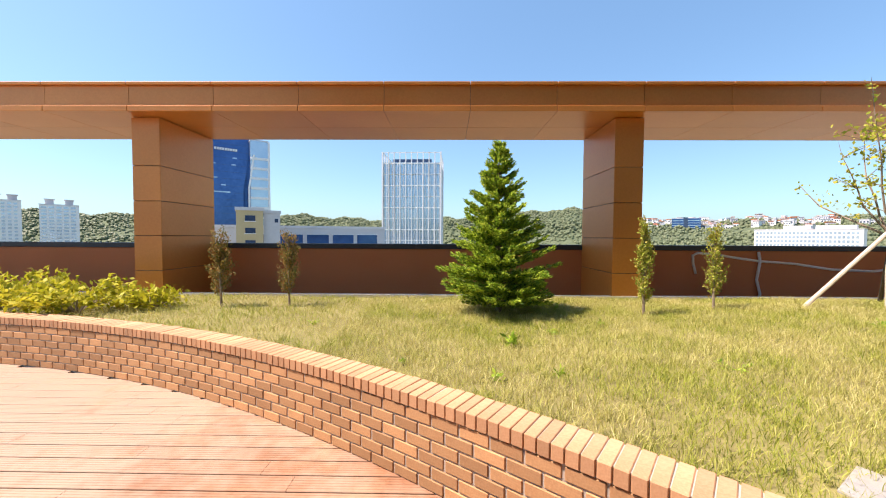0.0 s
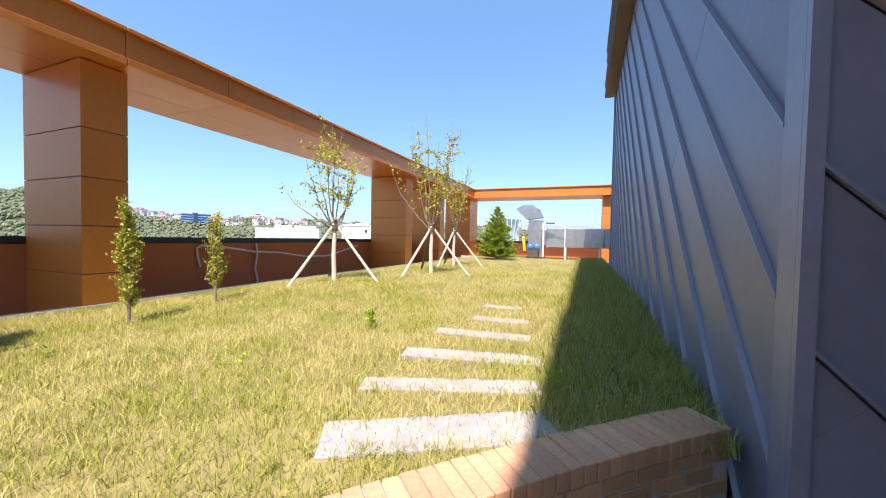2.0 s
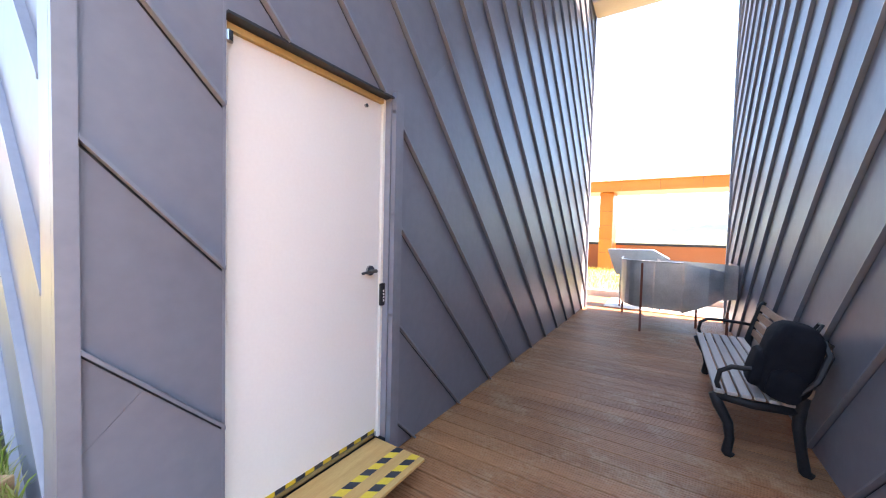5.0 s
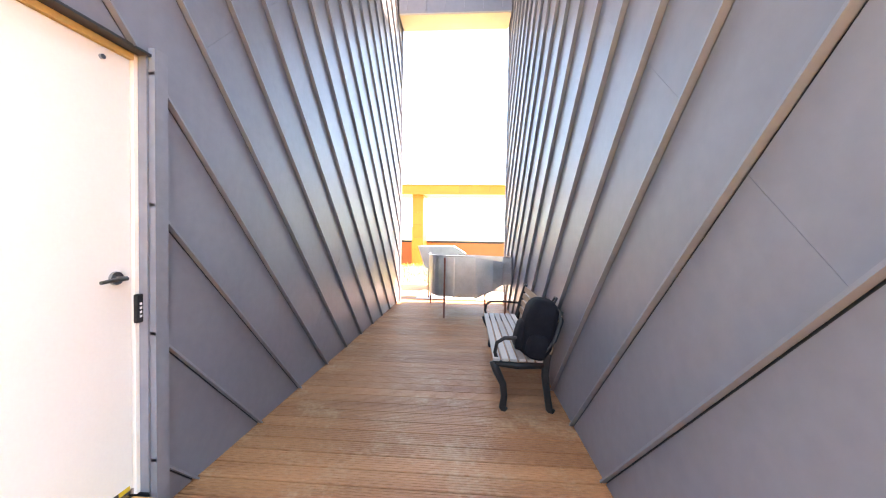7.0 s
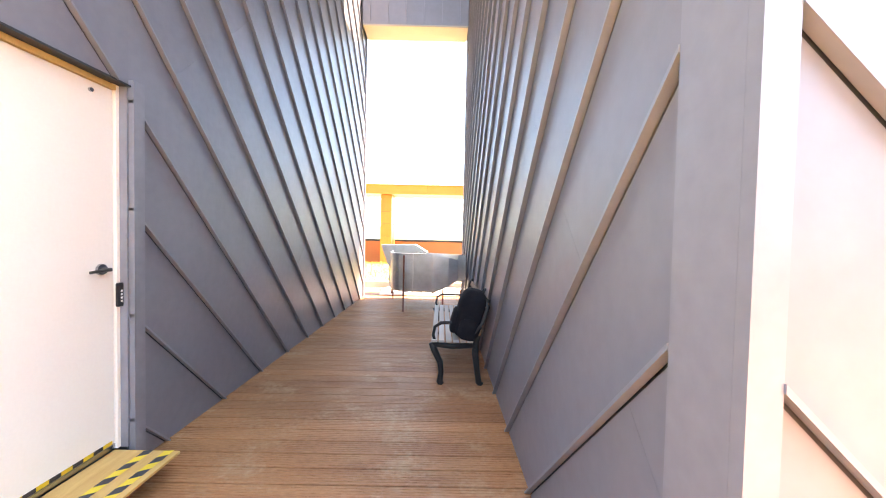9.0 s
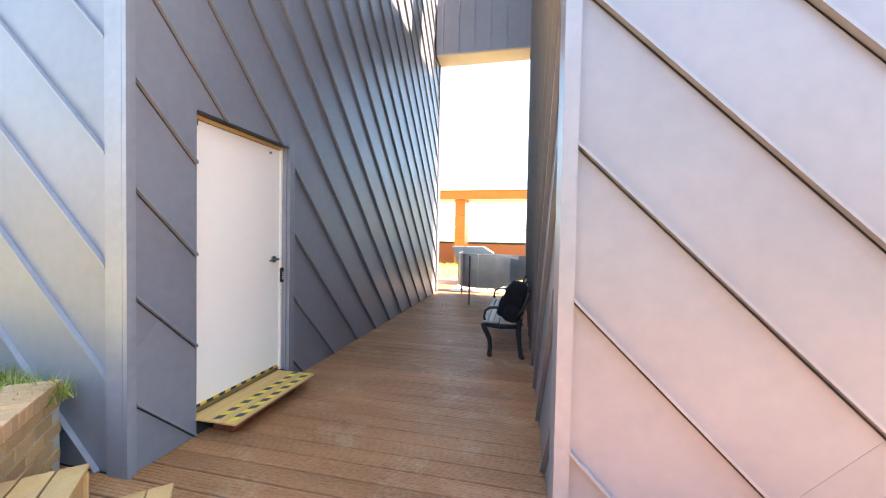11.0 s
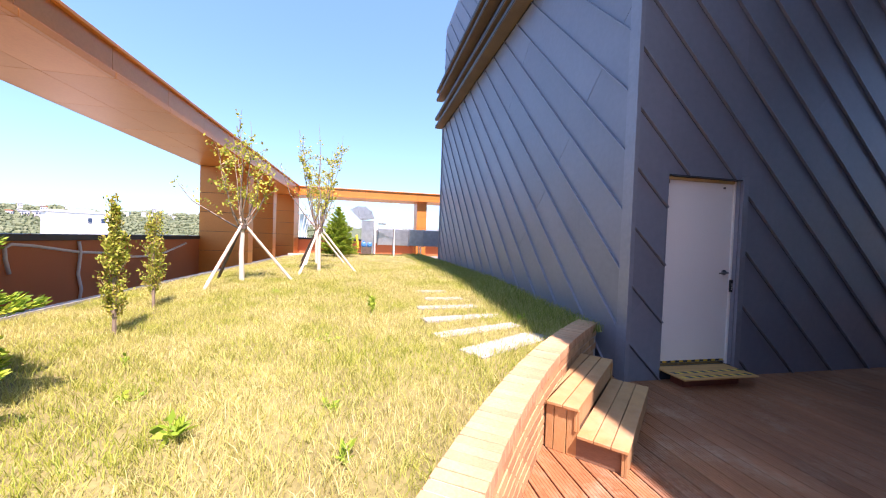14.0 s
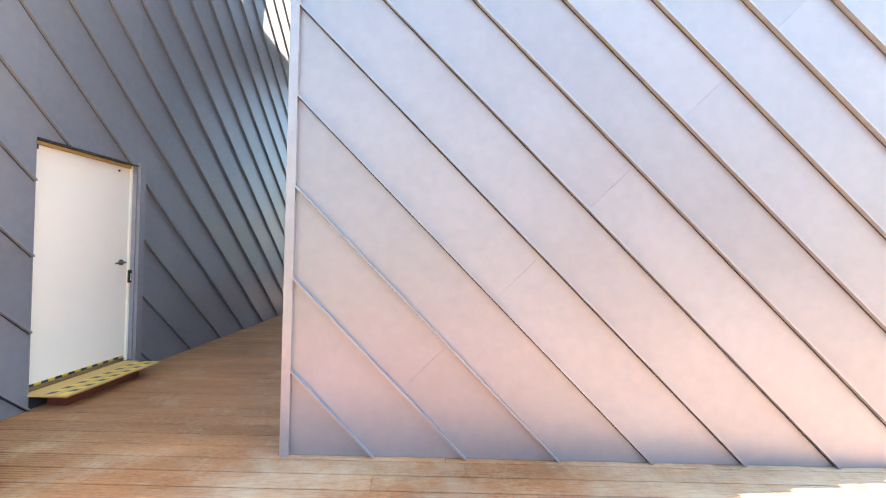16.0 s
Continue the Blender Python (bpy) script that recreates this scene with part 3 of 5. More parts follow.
# ---- lawn ----
def ground_z(x, y):
    s = min(max((-0.3 - x) / 4.0, 0), 1)
    s = s * s * (3 - 2 * s)
    e = min(max((y + 6.55) / 1.6, 0), 1)
    e = e * e * (3 - 2 * e)
    return 0.42 + 0.035 * e + 0.16 * s * e + 0.012 * math.sin(x * 1.3 + 0.5) * math.sin(y * 1.7)


KERB = -6.56


def lawn_y1(x):
    """Where the lawn ends towards the deck or the building."""
    if x < -0.55:
        return -0.035
    d = (ARC_R + WALL_T) ** 2 - (x - ARC_X) ** 2
    return ARC_Y - math.sqrt(d) - 0.004


bm = bmesh.new()
xs = [LIP_B + 1.2 + i * 0.25 for i in range(int((14 - LIP_B) / 0.25))]
rows = []
for x in xs:
    y1 = lawn_y1(x)
    rows.append([bm.verts.new((x, KERB + (y1 - KERB) * k / 26, ground_z(x, KERB + (y1 - KERB) * k / 26))) for k in range(27)])
for p, q in zip(rows, rows[1:]):
    for k in range(26):
        bm.faces.new([p[k], q[k], q[k + 1], p[k + 1]])
tagged(link_mesh("ground_lawn", bm, "soil", smooth=True), "raised roof lawn of dry yellowish grass", "lawn", kind="structure")
bm = bmesh.new()
for k in range(30):
    x = LIP_B + 0.75 + k * 1.05
    box(bm, x, x + 1.042, KERB - 0.13, KERB - 0.002, -0.05, 0.462)
tagged(link_mesh("trim_kerb", bm, "concrete"), "pale concrete kerb along the lawn", "kerb", kind="structure")
bm = box(bmesh.new(), LIP_B + 1.07, LIP_B + 1.2, KERB, 9, -0.05, 0.55)
tagged(link_mesh("trim_kerb", bm, "concrete"), "pale concrete kerb at the lawn end", "kerb", kind="structure")

# stepping stones
STONES = [(0.30, -1.84, -0.30, -0.85, 0.30), (-0.33, -2.04, -0.72, -0.95, 0.2), (-0.95, -2.06, -1.2, -1.0, 0.22),
          (-1.6, -2.05, -1.68, -1.15, 0.2), (-2.15, -1.85, -2.2, -1.25, 0.2), (-2.75, -1.9, -2.75, -1.4, 0.18)]
rng = random.Random(2)
for xa, ya, xb, yb, w in STONES:
    d = Vector((xb - xa, yb - ya, 0))
    z = ground_z((xa + xb) / 2, (ya + yb) / 2) + 0.002
    m = pose((xa + xb) / 2, (ya + yb) / 2, z, rng.uniform(-0.6, 0.6), rng.uniform(-0.6, 0.6), math.degrees(math.atan2(d.y, d.x)))
    bm = soft_box(-d.length / 2, d.length / 2, -w / 2, w / 2, -0.09, 0.012, 0.008, 2)
    ob = link_mesh("stepping_stone", bm, "granite")
    ob.matrix_world = m
    tagged(ob, "pale grey granite stepping slab set in the grass", "stepping stone", "stepping stones across the lawn")


def blades(name, spots, rnd, mat, hmin, hmax, width, lean=0.6):
    """Bent blades of three triangles at the given spots."""
    n = len(spots)
    h = rnd.uniform(hmin, hmax, n)
    az, az2 = rnd.uniform(0, 2 * np.pi, n), rnd.uniform(0, 2 * np.pi, n)
    ln = rnd.uniform(0.1, lean, n) * h
    side = np.stack([np.cos(az), np.sin(az), 0 * az], 1) * (width * rnd.uniform(0.6, 1.3, n) / 2)[:, None]
    bend = np.stack([np.cos(az2) * ln, np.sin(az2) * ln, 0 * ln], 1)
    up = np.stack([0 * h, 0 * h, h], 1)
    v = np.stack([spots - side, spots + side, spots + 0.55 * up + 0.3 * bend + 0.8 * side, spots + 0.55 * up + 0.3 * bend - 0.8 * side, spots + up * 0.95 + bend], 1).reshape(-1, 3)
    base = np.arange(n)[:, None] * 5
    tris = np.concatenate([base + [0, 1, 2], base + [0, 2, 3], base + [3, 2, 4]], 1).reshape(-1, 3)
    me = bpy.data.meshes.new(name)
    me.vertices.add(len(v))
    me.vertices.foreach_set("co", v.ravel())
    me.loops.add(tris.size)
    me.loops.foreach_set("vertex_index", tris.ravel())
    me.polygons.add(len(tris))
    me.polygons.foreach_set("loop_start", np.arange(len(tris)) * 3)
    me.update(calc_edges=True)
    me.materials.append(M[mat])
    return new(name, me)


def in_stone(x, y):
    for xa, ya, xb, yb, w in STONES:
        d = Vector((xb - xa, yb - ya))
        l = d.length
        d /= l
        u, v = (x - xa) * d.x + (y - ya) * d.y, (x - xa) * d.y - (y - ya) * d.x
        if 0.0 < u < l and abs(v) < w / 2 - 0.045:
            return True
    return False


rnd = np.random.default_rng(5)
spots = []
for xa, xb, dens in ((-15.4, -9, 600), (-9, -4, 1900), (-4, 3.2, 5600), (3.2, 8, 2400), (8, 12, 600)):
    n = int((xb - xa) * 6.6 * dens)
    px, py = rnd.uniform(xa, xb, n), rnd.uniform(KERB, 0.0, n)
    keep = rnd.uniform(0, 1, n)
    for x, y, k in zip(px, py, keep):
        clump = 0.5 + 0.5 * math.sin(x * 9 + 2 * math.sin(y * 7)) * math.sin(y * 11 + 2 * math.sin(x * 5))
        if y < lawn_y1(x) - 0.008 and (y < -0.7 or k < 0.35 or x > -0.5) and k < 0.45 + 0.55 * clump and (k < 0.16 or not in_stone(x, y)):
            spots.append((x, y, ground_z(x, y) - 0.004))
tagged(blades("grass", np.array(spots), rnd, "grass", 0.03, 0.085, 0.0038, 1.3), "dry yellow and green lawn grass", "grass", kind="stuff")
# scattered longer tufts
spots = []
for k in range(2000):
    x, y = rnd.uniform(-7, 7), rnd.uniform(KERB, 0.0)
    if y < lawn_y1(x) - 0.06 and not in_stone(x, y):
        for a, q in zip(rnd.uniform(0, 6.28, 13), rnd.uniform(0, 0.045, 13)):
            spots.append((x + q * math.cos(a), y + q * math.sin(a), ground_z(x, y) - 0.004))
tagged(blades("grass", np.array(spots), rnd, "grass", 0.05, 0.105, 0.0042, 1.0), "longer tufts in the dry lawn", "grass", kind="stuff")
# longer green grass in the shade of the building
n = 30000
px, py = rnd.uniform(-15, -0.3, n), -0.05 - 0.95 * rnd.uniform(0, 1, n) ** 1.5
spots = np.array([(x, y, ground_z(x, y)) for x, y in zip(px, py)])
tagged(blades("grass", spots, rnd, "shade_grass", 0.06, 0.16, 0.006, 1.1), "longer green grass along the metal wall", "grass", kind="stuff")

# ---- timber steps by the brick wall ----
STEP_X, STEP_Y, STEP_A = 0.546, -0.188, -46.9
steps = empty("garden_steps", "two brown composite timber steps beside the brick wall", "steps", pose(STEP_X, STEP_Y, 0.0, 0, 0, STEP_A))


def wall_side(x):
    """Local y at which the steps meet the curved wall."""
    c, sn = math.cos(radians(STEP_A)), math.sin(radians(STEP_A))
    y = -0.66
    while math.hypot(STEP_X + c * x - sn * y - ARC_X, STEP_Y + sn * x + c * y - ARC_Y) > ARC_R - 0.014:
        y += 0.002
    return y


def tread(x0, x1, y0, y1, z, name="tread_board"):
    """A board along local x; its inner edge gives way to the curved wall."""
    a, b = max(y0, wall_side(x0)), max(y0, wall_side(x1))
    bm = extrude_poly([(x0, a), (x1, b), (x1, y1), (x0, y1)], lambda u, v, t: (u, v, t), z - 0.022, z)
    bmesh.ops.bevel(bm, geom=bm.edges[:], offset=0.003, segments=1, affect="EDGES")
    part(name, bm, "step", steps)


# local x runs along the wall, local y away from the lawn
LOW, HIGH, NOSE = 0.18, 0.35, -0.32
for k in range(3):
    tread(0.0, 1.29, -0.105 - k * 0.107, -0.003 - k * 0.107, LOW)
for k in range(3):
    tread(-0.05, 1.27, NOSE - 0.104 - k * 0.112, NOSE - 0.0 - k * 0.112, HIGH)
part("carcass", box(bmesh.new(), 0.04, 1.245, -0.33, -0.035, 0.001, LOW - 0.024), "brownwood", steps)
part("carcass", box(bmesh.new(), 0.01, 1.22, -0.56, -0.352, 0.001, HIGH - 0.024), "brownwood", steps)
part("riser", soft_box(-0.03, 1.255, NOSE - 0.03, NOSE - 0.012, LOW + 0.001, HIGH - 0.0225, 0.003), "step", steps)
part("riser", soft_box(0.02, 1.272, -0.028, -0.01, 0.0, LOW - 0.0225, 0.003), "step", steps)
part("corner_post", soft_box(1.247, 1.272, -0.046, -0.0285, 0.0, LOW - 0.0225, 0.003), "step", steps)
for k in range(7):
    y1 = -0.05 - k * 0.0885
    upper = y1 < -0.3
    y0 = max(y1 - 0.0835, wall_side(1.25))
    if y1 - y0 > 0.02:
        part("side_board", soft_box(1.223, 1.243, y0, y1, 0.0, (HIGH if upper else LOW) - 0.0225, 0.003), "step", steps)
        if not upper:
            part("side_board", soft_box(0.015, 0.035, y0, y1, 0.0, LOW - 0.0225, 0.003), "step", steps)
        else:
            part("side_board", soft_box(-0.02, 0.0, y0, y1, 0.0, HIGH - 0.0225, 0.003), "step", steps)

# ---- door ----
door = empty("door_1", "closed cream-white steel door with lever handle", "door", pose(-0.055, DY0, DZ0), kind="structure")
W, HH = DY1 - DY0, DZ1 - DZ0
part("leaf", soft_box(-0.04, 0.0, 0.03, W - 0.035, 0.035, HH - 0.045, 0.004), "door", door)
bm = box(bmesh.new(), -0.08, 0.012, 0.0, 0.026, 0.0, HH)
box(bm, -0.08, 0.012, W - 0.03, W, 0.0, HH)
part("door_frame", bm, "door", door)
part("frame_head", box(bmesh.new(), -0.08, 0.014, 0.026, W - 0.03, HH - 0.042, HH - 0.014), "gold", door, "yellowish edge of the door head")
part("reveal", box(bmesh.new(), 0.0145, 0.058, W - 0.012, W - 0.001, 0.0, HH), "zinc_trim", door)
part("drip", box(bmesh.new(), 0.0145, 0.075, 0.0, W, HH - 0.012, HH - 0.001), "cap", door)
hd = part("handle", tube(bmesh.new(), [(0.0, W - 0.115, 1.07), (0.012, W - 0.115, 1.07)], [0.032, 0.03], 20), "chrome", door, "brushed steel lever handle")
bm = tube(bmesh.new(), [(0.012, W - 0.115, 1.07), (0.05, W - 0.115, 1.07)], 0.011, 10)
tube(bm, [(0.05, W - 0.108, 1.07), (0.053, W - 0.17, 1.068), (0.05, W - 0.225, 1.062)], [0.011, 0.0095, 0.008], 10)
part("lever", bm, "darksteel", hd)
part("peephole", tube(bmesh.new(), [(0, W - 0.17, 2.045), (0.012, W - 0.17, 2.045)], 0.011, 12), "chrome", door)
cl = part("closer_hinge", tube(bmesh.new(), [(0.01, 0.03, HH - 0.09), (0.01, 0.03, HH - 0.05)], 0.02, 12), "chrome", door)
lock = part("keypad", soft_box(0.0145, 0.035, W - 0.045, W - 0.004, 0.845, 0.985, 0.006, 2), "black", door, "slim black keypad lock")
for k in range(4):
    part("key", box(bmesh.new(), 0.0352, 0.0362, W - 0.03, W - 0.018, 0.872 + k * 0.02, 0.884 + k * 0.02), "white", lock)
part("threshold", box(bmesh.new(), -0.06, -0.002, 0.0, W, 0.004, 0.03), "chrome", door)
for k in range(16):
    part("tape_stripe", box(bmesh.new(), 0.0005, 0.003, 0.03 + k * 0.056, 0.03 + k * 0.056 + 0.055, 0.037, 0.058), "yellow" if k % 2 else "black_tape", door)

sill = empty("door_step", "low plywood door step with yellow and black hazard tape", "door step", pose(0.0, DY0 + 0.01, 0.0))
part("top", soft_box(-0.05, 0.335, -0.02, 0.93, 0.112, 0.13, 0.003), "plywood", sill)
part("base", box(bmesh.new(), 0.05, 0.21, 0.09, 0.82, 0.0, 0.095), "redleg", sill)
for ya in (0.1, 0.78):
    part("bearer", box(bmesh.new(), 0.05, 0.29, ya, ya + 0.04, 0.0951, 0.1115), "brownwood", sill)
for row in range(2):
    xa = 0.13 + row * 0.12
    for k in range(15):
        ya = -0.01 + k * 0.062
        bm = bmesh.new()
        q = [bm.verts.new(c) for c in ((xa, ya, 0.1312), (xa + 0.05, ya + 0.03, 0.1312), (xa + 0.05, min(ya + 0.092, 0.93), 0.1312), (xa, min(ya + 0.062, 0.92), 0.1312))]
        bm.faces.new(q)
        part("tape_stripe", bm, "yellow" if (k + row) % 2 else "black_tape", sill)

# ---- bench with a backpack ----
bench = empty("park_bench", "park bench with grey timber slats and black cast-iron ends", "bench", pose(1.775, 2.70, 0))
BL = 1.78


def iron_end(y):
    bm = bmesh.new()
    tube(bm, [(0.105, y, 0.0), (0.085, y, 0.025), (0.098, y, 0.12), (0.085, y, 0.22), (0.03, y, 0.33), (0.0, y, 0.405)], [0.034, 0.03, 0.027, 0.03, 0.034, 0.03], 8)
    tube(bm, [(0.49, y, 0.0), (0.465, y, 0.025), (0.445, y, 0.15), (0.425, y, 0.30), (0.43, y, 0.42), (0.475, y, 0.62), (0.525, y, 0.80), (0.545, y, 0.835)], [0.034, 0.03, 0.028, 0.032, 0.034, 0.03, 0.026, 0.018], 8)
    tube(bm, [(0.0, y, 0.395), (0.2, y, 0.372), (0.43, y, 0.385)], 0.028, 8)
    tube(bm, [(0.04, y, 0.40), (0.015, y, 0.48), (0.03, y, 0.56), (0.09, y, 0.60), (0.2, y, 0.605), (0.34, y, 0.60), (0.47, y, 0.59)], [0.016, 0.015, 0.016, 0.017, 0.017, 0.016, 0.016], 8)
    for v in bm.verts:
        v.co.y = y + (v.co.y - y) * 0.8
    return bm


for y in (0.03, BL):
    part("iron_end", iron_end(y), "black", bench, "black cast-iron bench end with armrest", smooth=True)
for k in range(6):
    part("seat_slat", soft_box(0.0 + k * 0.069, 0.056 + k * 0.069, -0.01, BL + 0.03, 0.418, 0.442, 0.006, 2), "greywood", bench)
for k in range(4):
    z = 0.52 + k * 0.085
    m = pose(0.438 + (z - 0.4) * 0.235, 0, z, 0, 13, 0)
    part("back_slat", soft_box(-0.012, 0.012, -0.01, BL + 0.03, -0.032, 0.032, 0.006, 2, m), "brownwood", bench, "brown timber back slat")

bag = empty("backpack", "black fabric backpack leaning against the bench back", "backpack", pose(2.095, 2.82, 0.443, 0, 13, 0))


def padded(cx, cy, cz, hx, hy, hz, sub, square, dent, seed):
    """A stuffed, squarish bag shape, domed above, with sagging folds."""
    bm = bmesh.new()
    bmesh.ops.create_icosphere(bm, subdivisions=sub, radius=1)
    for v in bm.verts:
        p = v.co.copy()
        q = Vector([math.copysign(abs(c) ** square, c) for c in p])
        k = (1 - 0.2 * max(p.z, 0) ** 2) * (1 + dent * noise.noise(p * 2.7 + Vector((seed, 0, 0))) + 0.4 * dent * noise.noise(p * 9))
        v.co = Vector((cx + q.x * hx * k, cy + q.y * hy * k, cz + q.z * hz * (1 + 0.3 * dent * noise.noise(p * 3))))
    return bm


part("body", padded(0, 0, 0.245, 0.135, 0.16, 0.245, 4, 0.5, 0.07, 1), "fabric", bag, smooth=True)
part("front_pocket", padded(-0.125, 0, 0.15, 0.045, 0.125, 0.125, 3, 0.5, 0.1, 5), "fabric", bag, smooth=True)
part("side_pocket", padded(0.0, -0.155, 0.11, 0.09, 0.025, 0.10, 3, 0.55, 0.1, 8), "fabric", bag, smooth=True)
part("grab_handle", tube(bmesh.new(), [(0.07, -0.04, 0.46), (0.085, -0.03, 0.52), (0.085, 0.03, 0.52), (0.07, 0.04, 0.46)], 0.009, 8), "black", bag)
for sd in (-1, 1):
    part("shoulder_strap", tube(bmesh.new(), [(0.1, sd * 0.09, 0.44), (0.135, sd * 0.13, 0.36), (0.115, sd * 0.165, 0.2), (0.06, sd * 0.168, 0.08)], [0.016, 0.02, 0.016, 0.01], 6), "black", bag)
part("zip", tube(bmesh.new(), [(-0.06, -0.155, 0.10), (-0.055, -0.15, 0.32), (-0.05, -0.09, 0.45), (-0.05, 0.0, 0.482), (-0.05, 0.09, 0.45), (-0.055, 0.15, 0.32)], 0.005, 6), "darksteel", bag)

# ---- slim clad pier past the end of the passage ----
pier = tagged(link_mesh("metal_pier", soft_box(-1.13, -0.78, 11.13, 11.53, -0.05, 4.97, 0.01), "zinc"), "slim grey metal-clad pier behind the passage", "pier")
part("cap", soft_box(-1.15, -0.76, 11.11, 11.55, 4.971, 5.01, 0.006), "zinc_trim", pier)

# ---- galvanised duct lying at the end of the passage ----
duct = empty("duct_section", "galvanised sheet-metal duct elbow standing on red-brown legs", "duct", pose(0.0, 0.0, 0.0))


def duct_shell(pts, name="shell"):
    """A hollow sheet channel along plan points; each point has its lower and upper edge."""
    bm = bmesh.new()
    rows = [[bm.verts.new((x, y, z0)), bm.verts.new((x, y, z1))] for x, y, z0, z1 in pts]
    for p, q in zip(rows, rows[1:]):
        bm.faces.new([p[0], q[0], q[1], p[1]])
    bmesh.ops.solidify(bm, geom=bm.faces[:], thickness=0.012)
    return bm


curve = [(0.76 + 0.42 * (1 - math.cos(a)) , 7.1 - 0.85 * math.sin(a), 0.36, 1.1) for a in (math.pi / 2 * k / 8 for k in range(9))]
curve = [(0.72, 7.7, 0.36, 1.1)] + curve + [(1.68, 6.2, 0.36, 1.09)]
part("curved_side", duct_shell(curve), "metal", duct)
part("taper_side", duct_shell([(1.69, 6.2, 0.34, 1.09), (2.0, 6.22, 0.48, 1.04), (2.18, 6.3, 0.6, 1.0), (2.2, 6.32, 0.6, 1.0)]), "metal", duct)
part("end_collar", duct_shell([(2.18, 6.28, 0.58, 1.1), (2.33, 6.22, 0.62, 1.1), (2.335, 7.3, 0.62, 1.1)]), "metal", duct)
part("rear_side", duct_shell([(1.3, 7.75, 0.36, 1.1), (1.36, 7.3, 0.36, 1.1), (1.6, 7.0, 0.36, 1.1), (2.3, 6.95, 0.5, 1.08)]), "metal", duct)
bm = bmesh.new()
top = [(x, y) for x, y, _, _ in curve] + [(1.9, 6.3), (1.9, 6.95), (1.6, 7.0), (1.36, 7.3), (1.3, 7.75)]
bm.faces.new([bm.verts.new((x, y, 0.41)) for x, y in top])
bmesh.ops.solidify(bm, geom=bm.faces[:], thickness=0.012)
part("base_sheet", bm, "metal", duct)
for x, y in ((1.685, 6.19), (0.745, 7.0), (1.3, 6.235)):
    part("flange", box(bmesh.new(), x - 0.012, x + 0.012, y - 0.02, y + 0.008, 0.34, 1.115), "metal", duct)
part("rim", tube(bmesh.new(), [(x, y, 1.105) for x, y, _, _ in curve], 0.014, 6), "metal", duct)
for x, y in ((1.14, 6.1), (0.74, 7.6), (1.9, 6.9), (2.25, 6.4)):
    part("leg", box(bmesh.new(), x - 0.016, x + 0.016, y - 0.016, y + 0.016, 0, 1.08 if x == 1.14 else 0.4), "redleg", duct, "red-brown steel leg")
sheet = tagged(link_mesh("metal_sheet", soft_box(0.4, 1.45, 8.3, 8.33, 0.0, 0.02, 0.004), "metal"), "spare galvanised sheet on the deck", "sheet")
hood = empty("duct_hood", "second galvanised duct piece behind the first", "duct", pose(0, 0, 0))
bm = extrude_poly([(0.38, 1.24), (0.56, 0.72), (1.42, 0.72), (1.5, 1.08), (1.22, 1.25)], lambda u, v, t: (u, 8.0 + t, v), 0, 0.5)
part("body", bm, "metal", hood)
for x in (0.62, 1.36):
    part("leg", box(bmesh.new(), x, x + 0.03, 8.1, 8.13, 0.0, 0.73), "redleg", hood)
bm = soft_box(0.35, 2.6, 7.95, 9.3, 0.002, 0.03, 0.005)
tagged(link_mesh("paving_slab", bm, "concrete"), "pale concrete slab at the end of the deck", "slab")
bm = bmesh.new()
bmesh.ops.create_grid(bm, x_segments=20, y_segments=14, size=1)
for v in bm.verts:
    v.co = Vector((v.co.x * 7.5 + 1.0, 13.2 + v.co.y * 3.5, 0.12 + 0.05 * noise.noise(v.co * 3)))
tagged(link_mesh("ground_lawn_rear", bm, "soil", smooth=True), "dry grass beyond the passage", "lawn", kind="structure")
bm = box(bmesh.new(), -6.6, 8.6, 9.52, 9.72, -0.055, 0.15)
tagged(link_mesh("trim_kerb", bm, "concrete"), "pale concrete kerb before the rear grass", "kerb", kind="structure")
px, py = rnd.uniform(-6, 8, 16000), rnd.uniform(9.7, 16.6, 16000)
spots = np.stack([px, py, 0 * px + 0.12], 1)
tagged(blades("grass", spots, rnd, "grass", 0.06, 0.2, 0.012, 0.8), "dry yellow grass beyond the passage", "grass", kind="stuff")
# ---- plants ----
def leaf_cloud(name, centres, rnd, mat, size, aspect=0.5, parent=None, label="", up=0.3):
    """Small folded leaves at the given centres, each of two triangles."""
    c = np.asarray(centres, float)
    n = len(c)
    d = rnd.normal(0, 1, (n, 3))
    d[:, 2] += up
    d /= np.linalg.norm(d, axis=1)[:, None]
    e = np.cross(d, rnd.normal(0, 1, (n, 3)))
    e /= np.linalg.norm(e, axis=1)[:, None]
    s = size * rnd.uniform(0.6, 1.3, n)[:, None]
    v = np.stack([c, c + d * s * 0.5 + e * s * aspect * 0.5, c + d * s, c + d * s * 0.5 - e * s * aspect * 0.5], 1).reshape(-1, 3)
    base = np.arange(n)[:, None] * 4
    tris = np.concatenate([base + [0, 1, 2], base + [0, 2, 3]], 1).reshape(-1, 3)
    me = bpy.data.meshes.new(name)
    me.from_pydata(v.tolist(), [], tris.tolist())
    me.materials.append(M[mat])
    ob = new(name, me)
    if parent:
        ob.parent = parent
    if label:
        tagged(ob, label)
    return ob


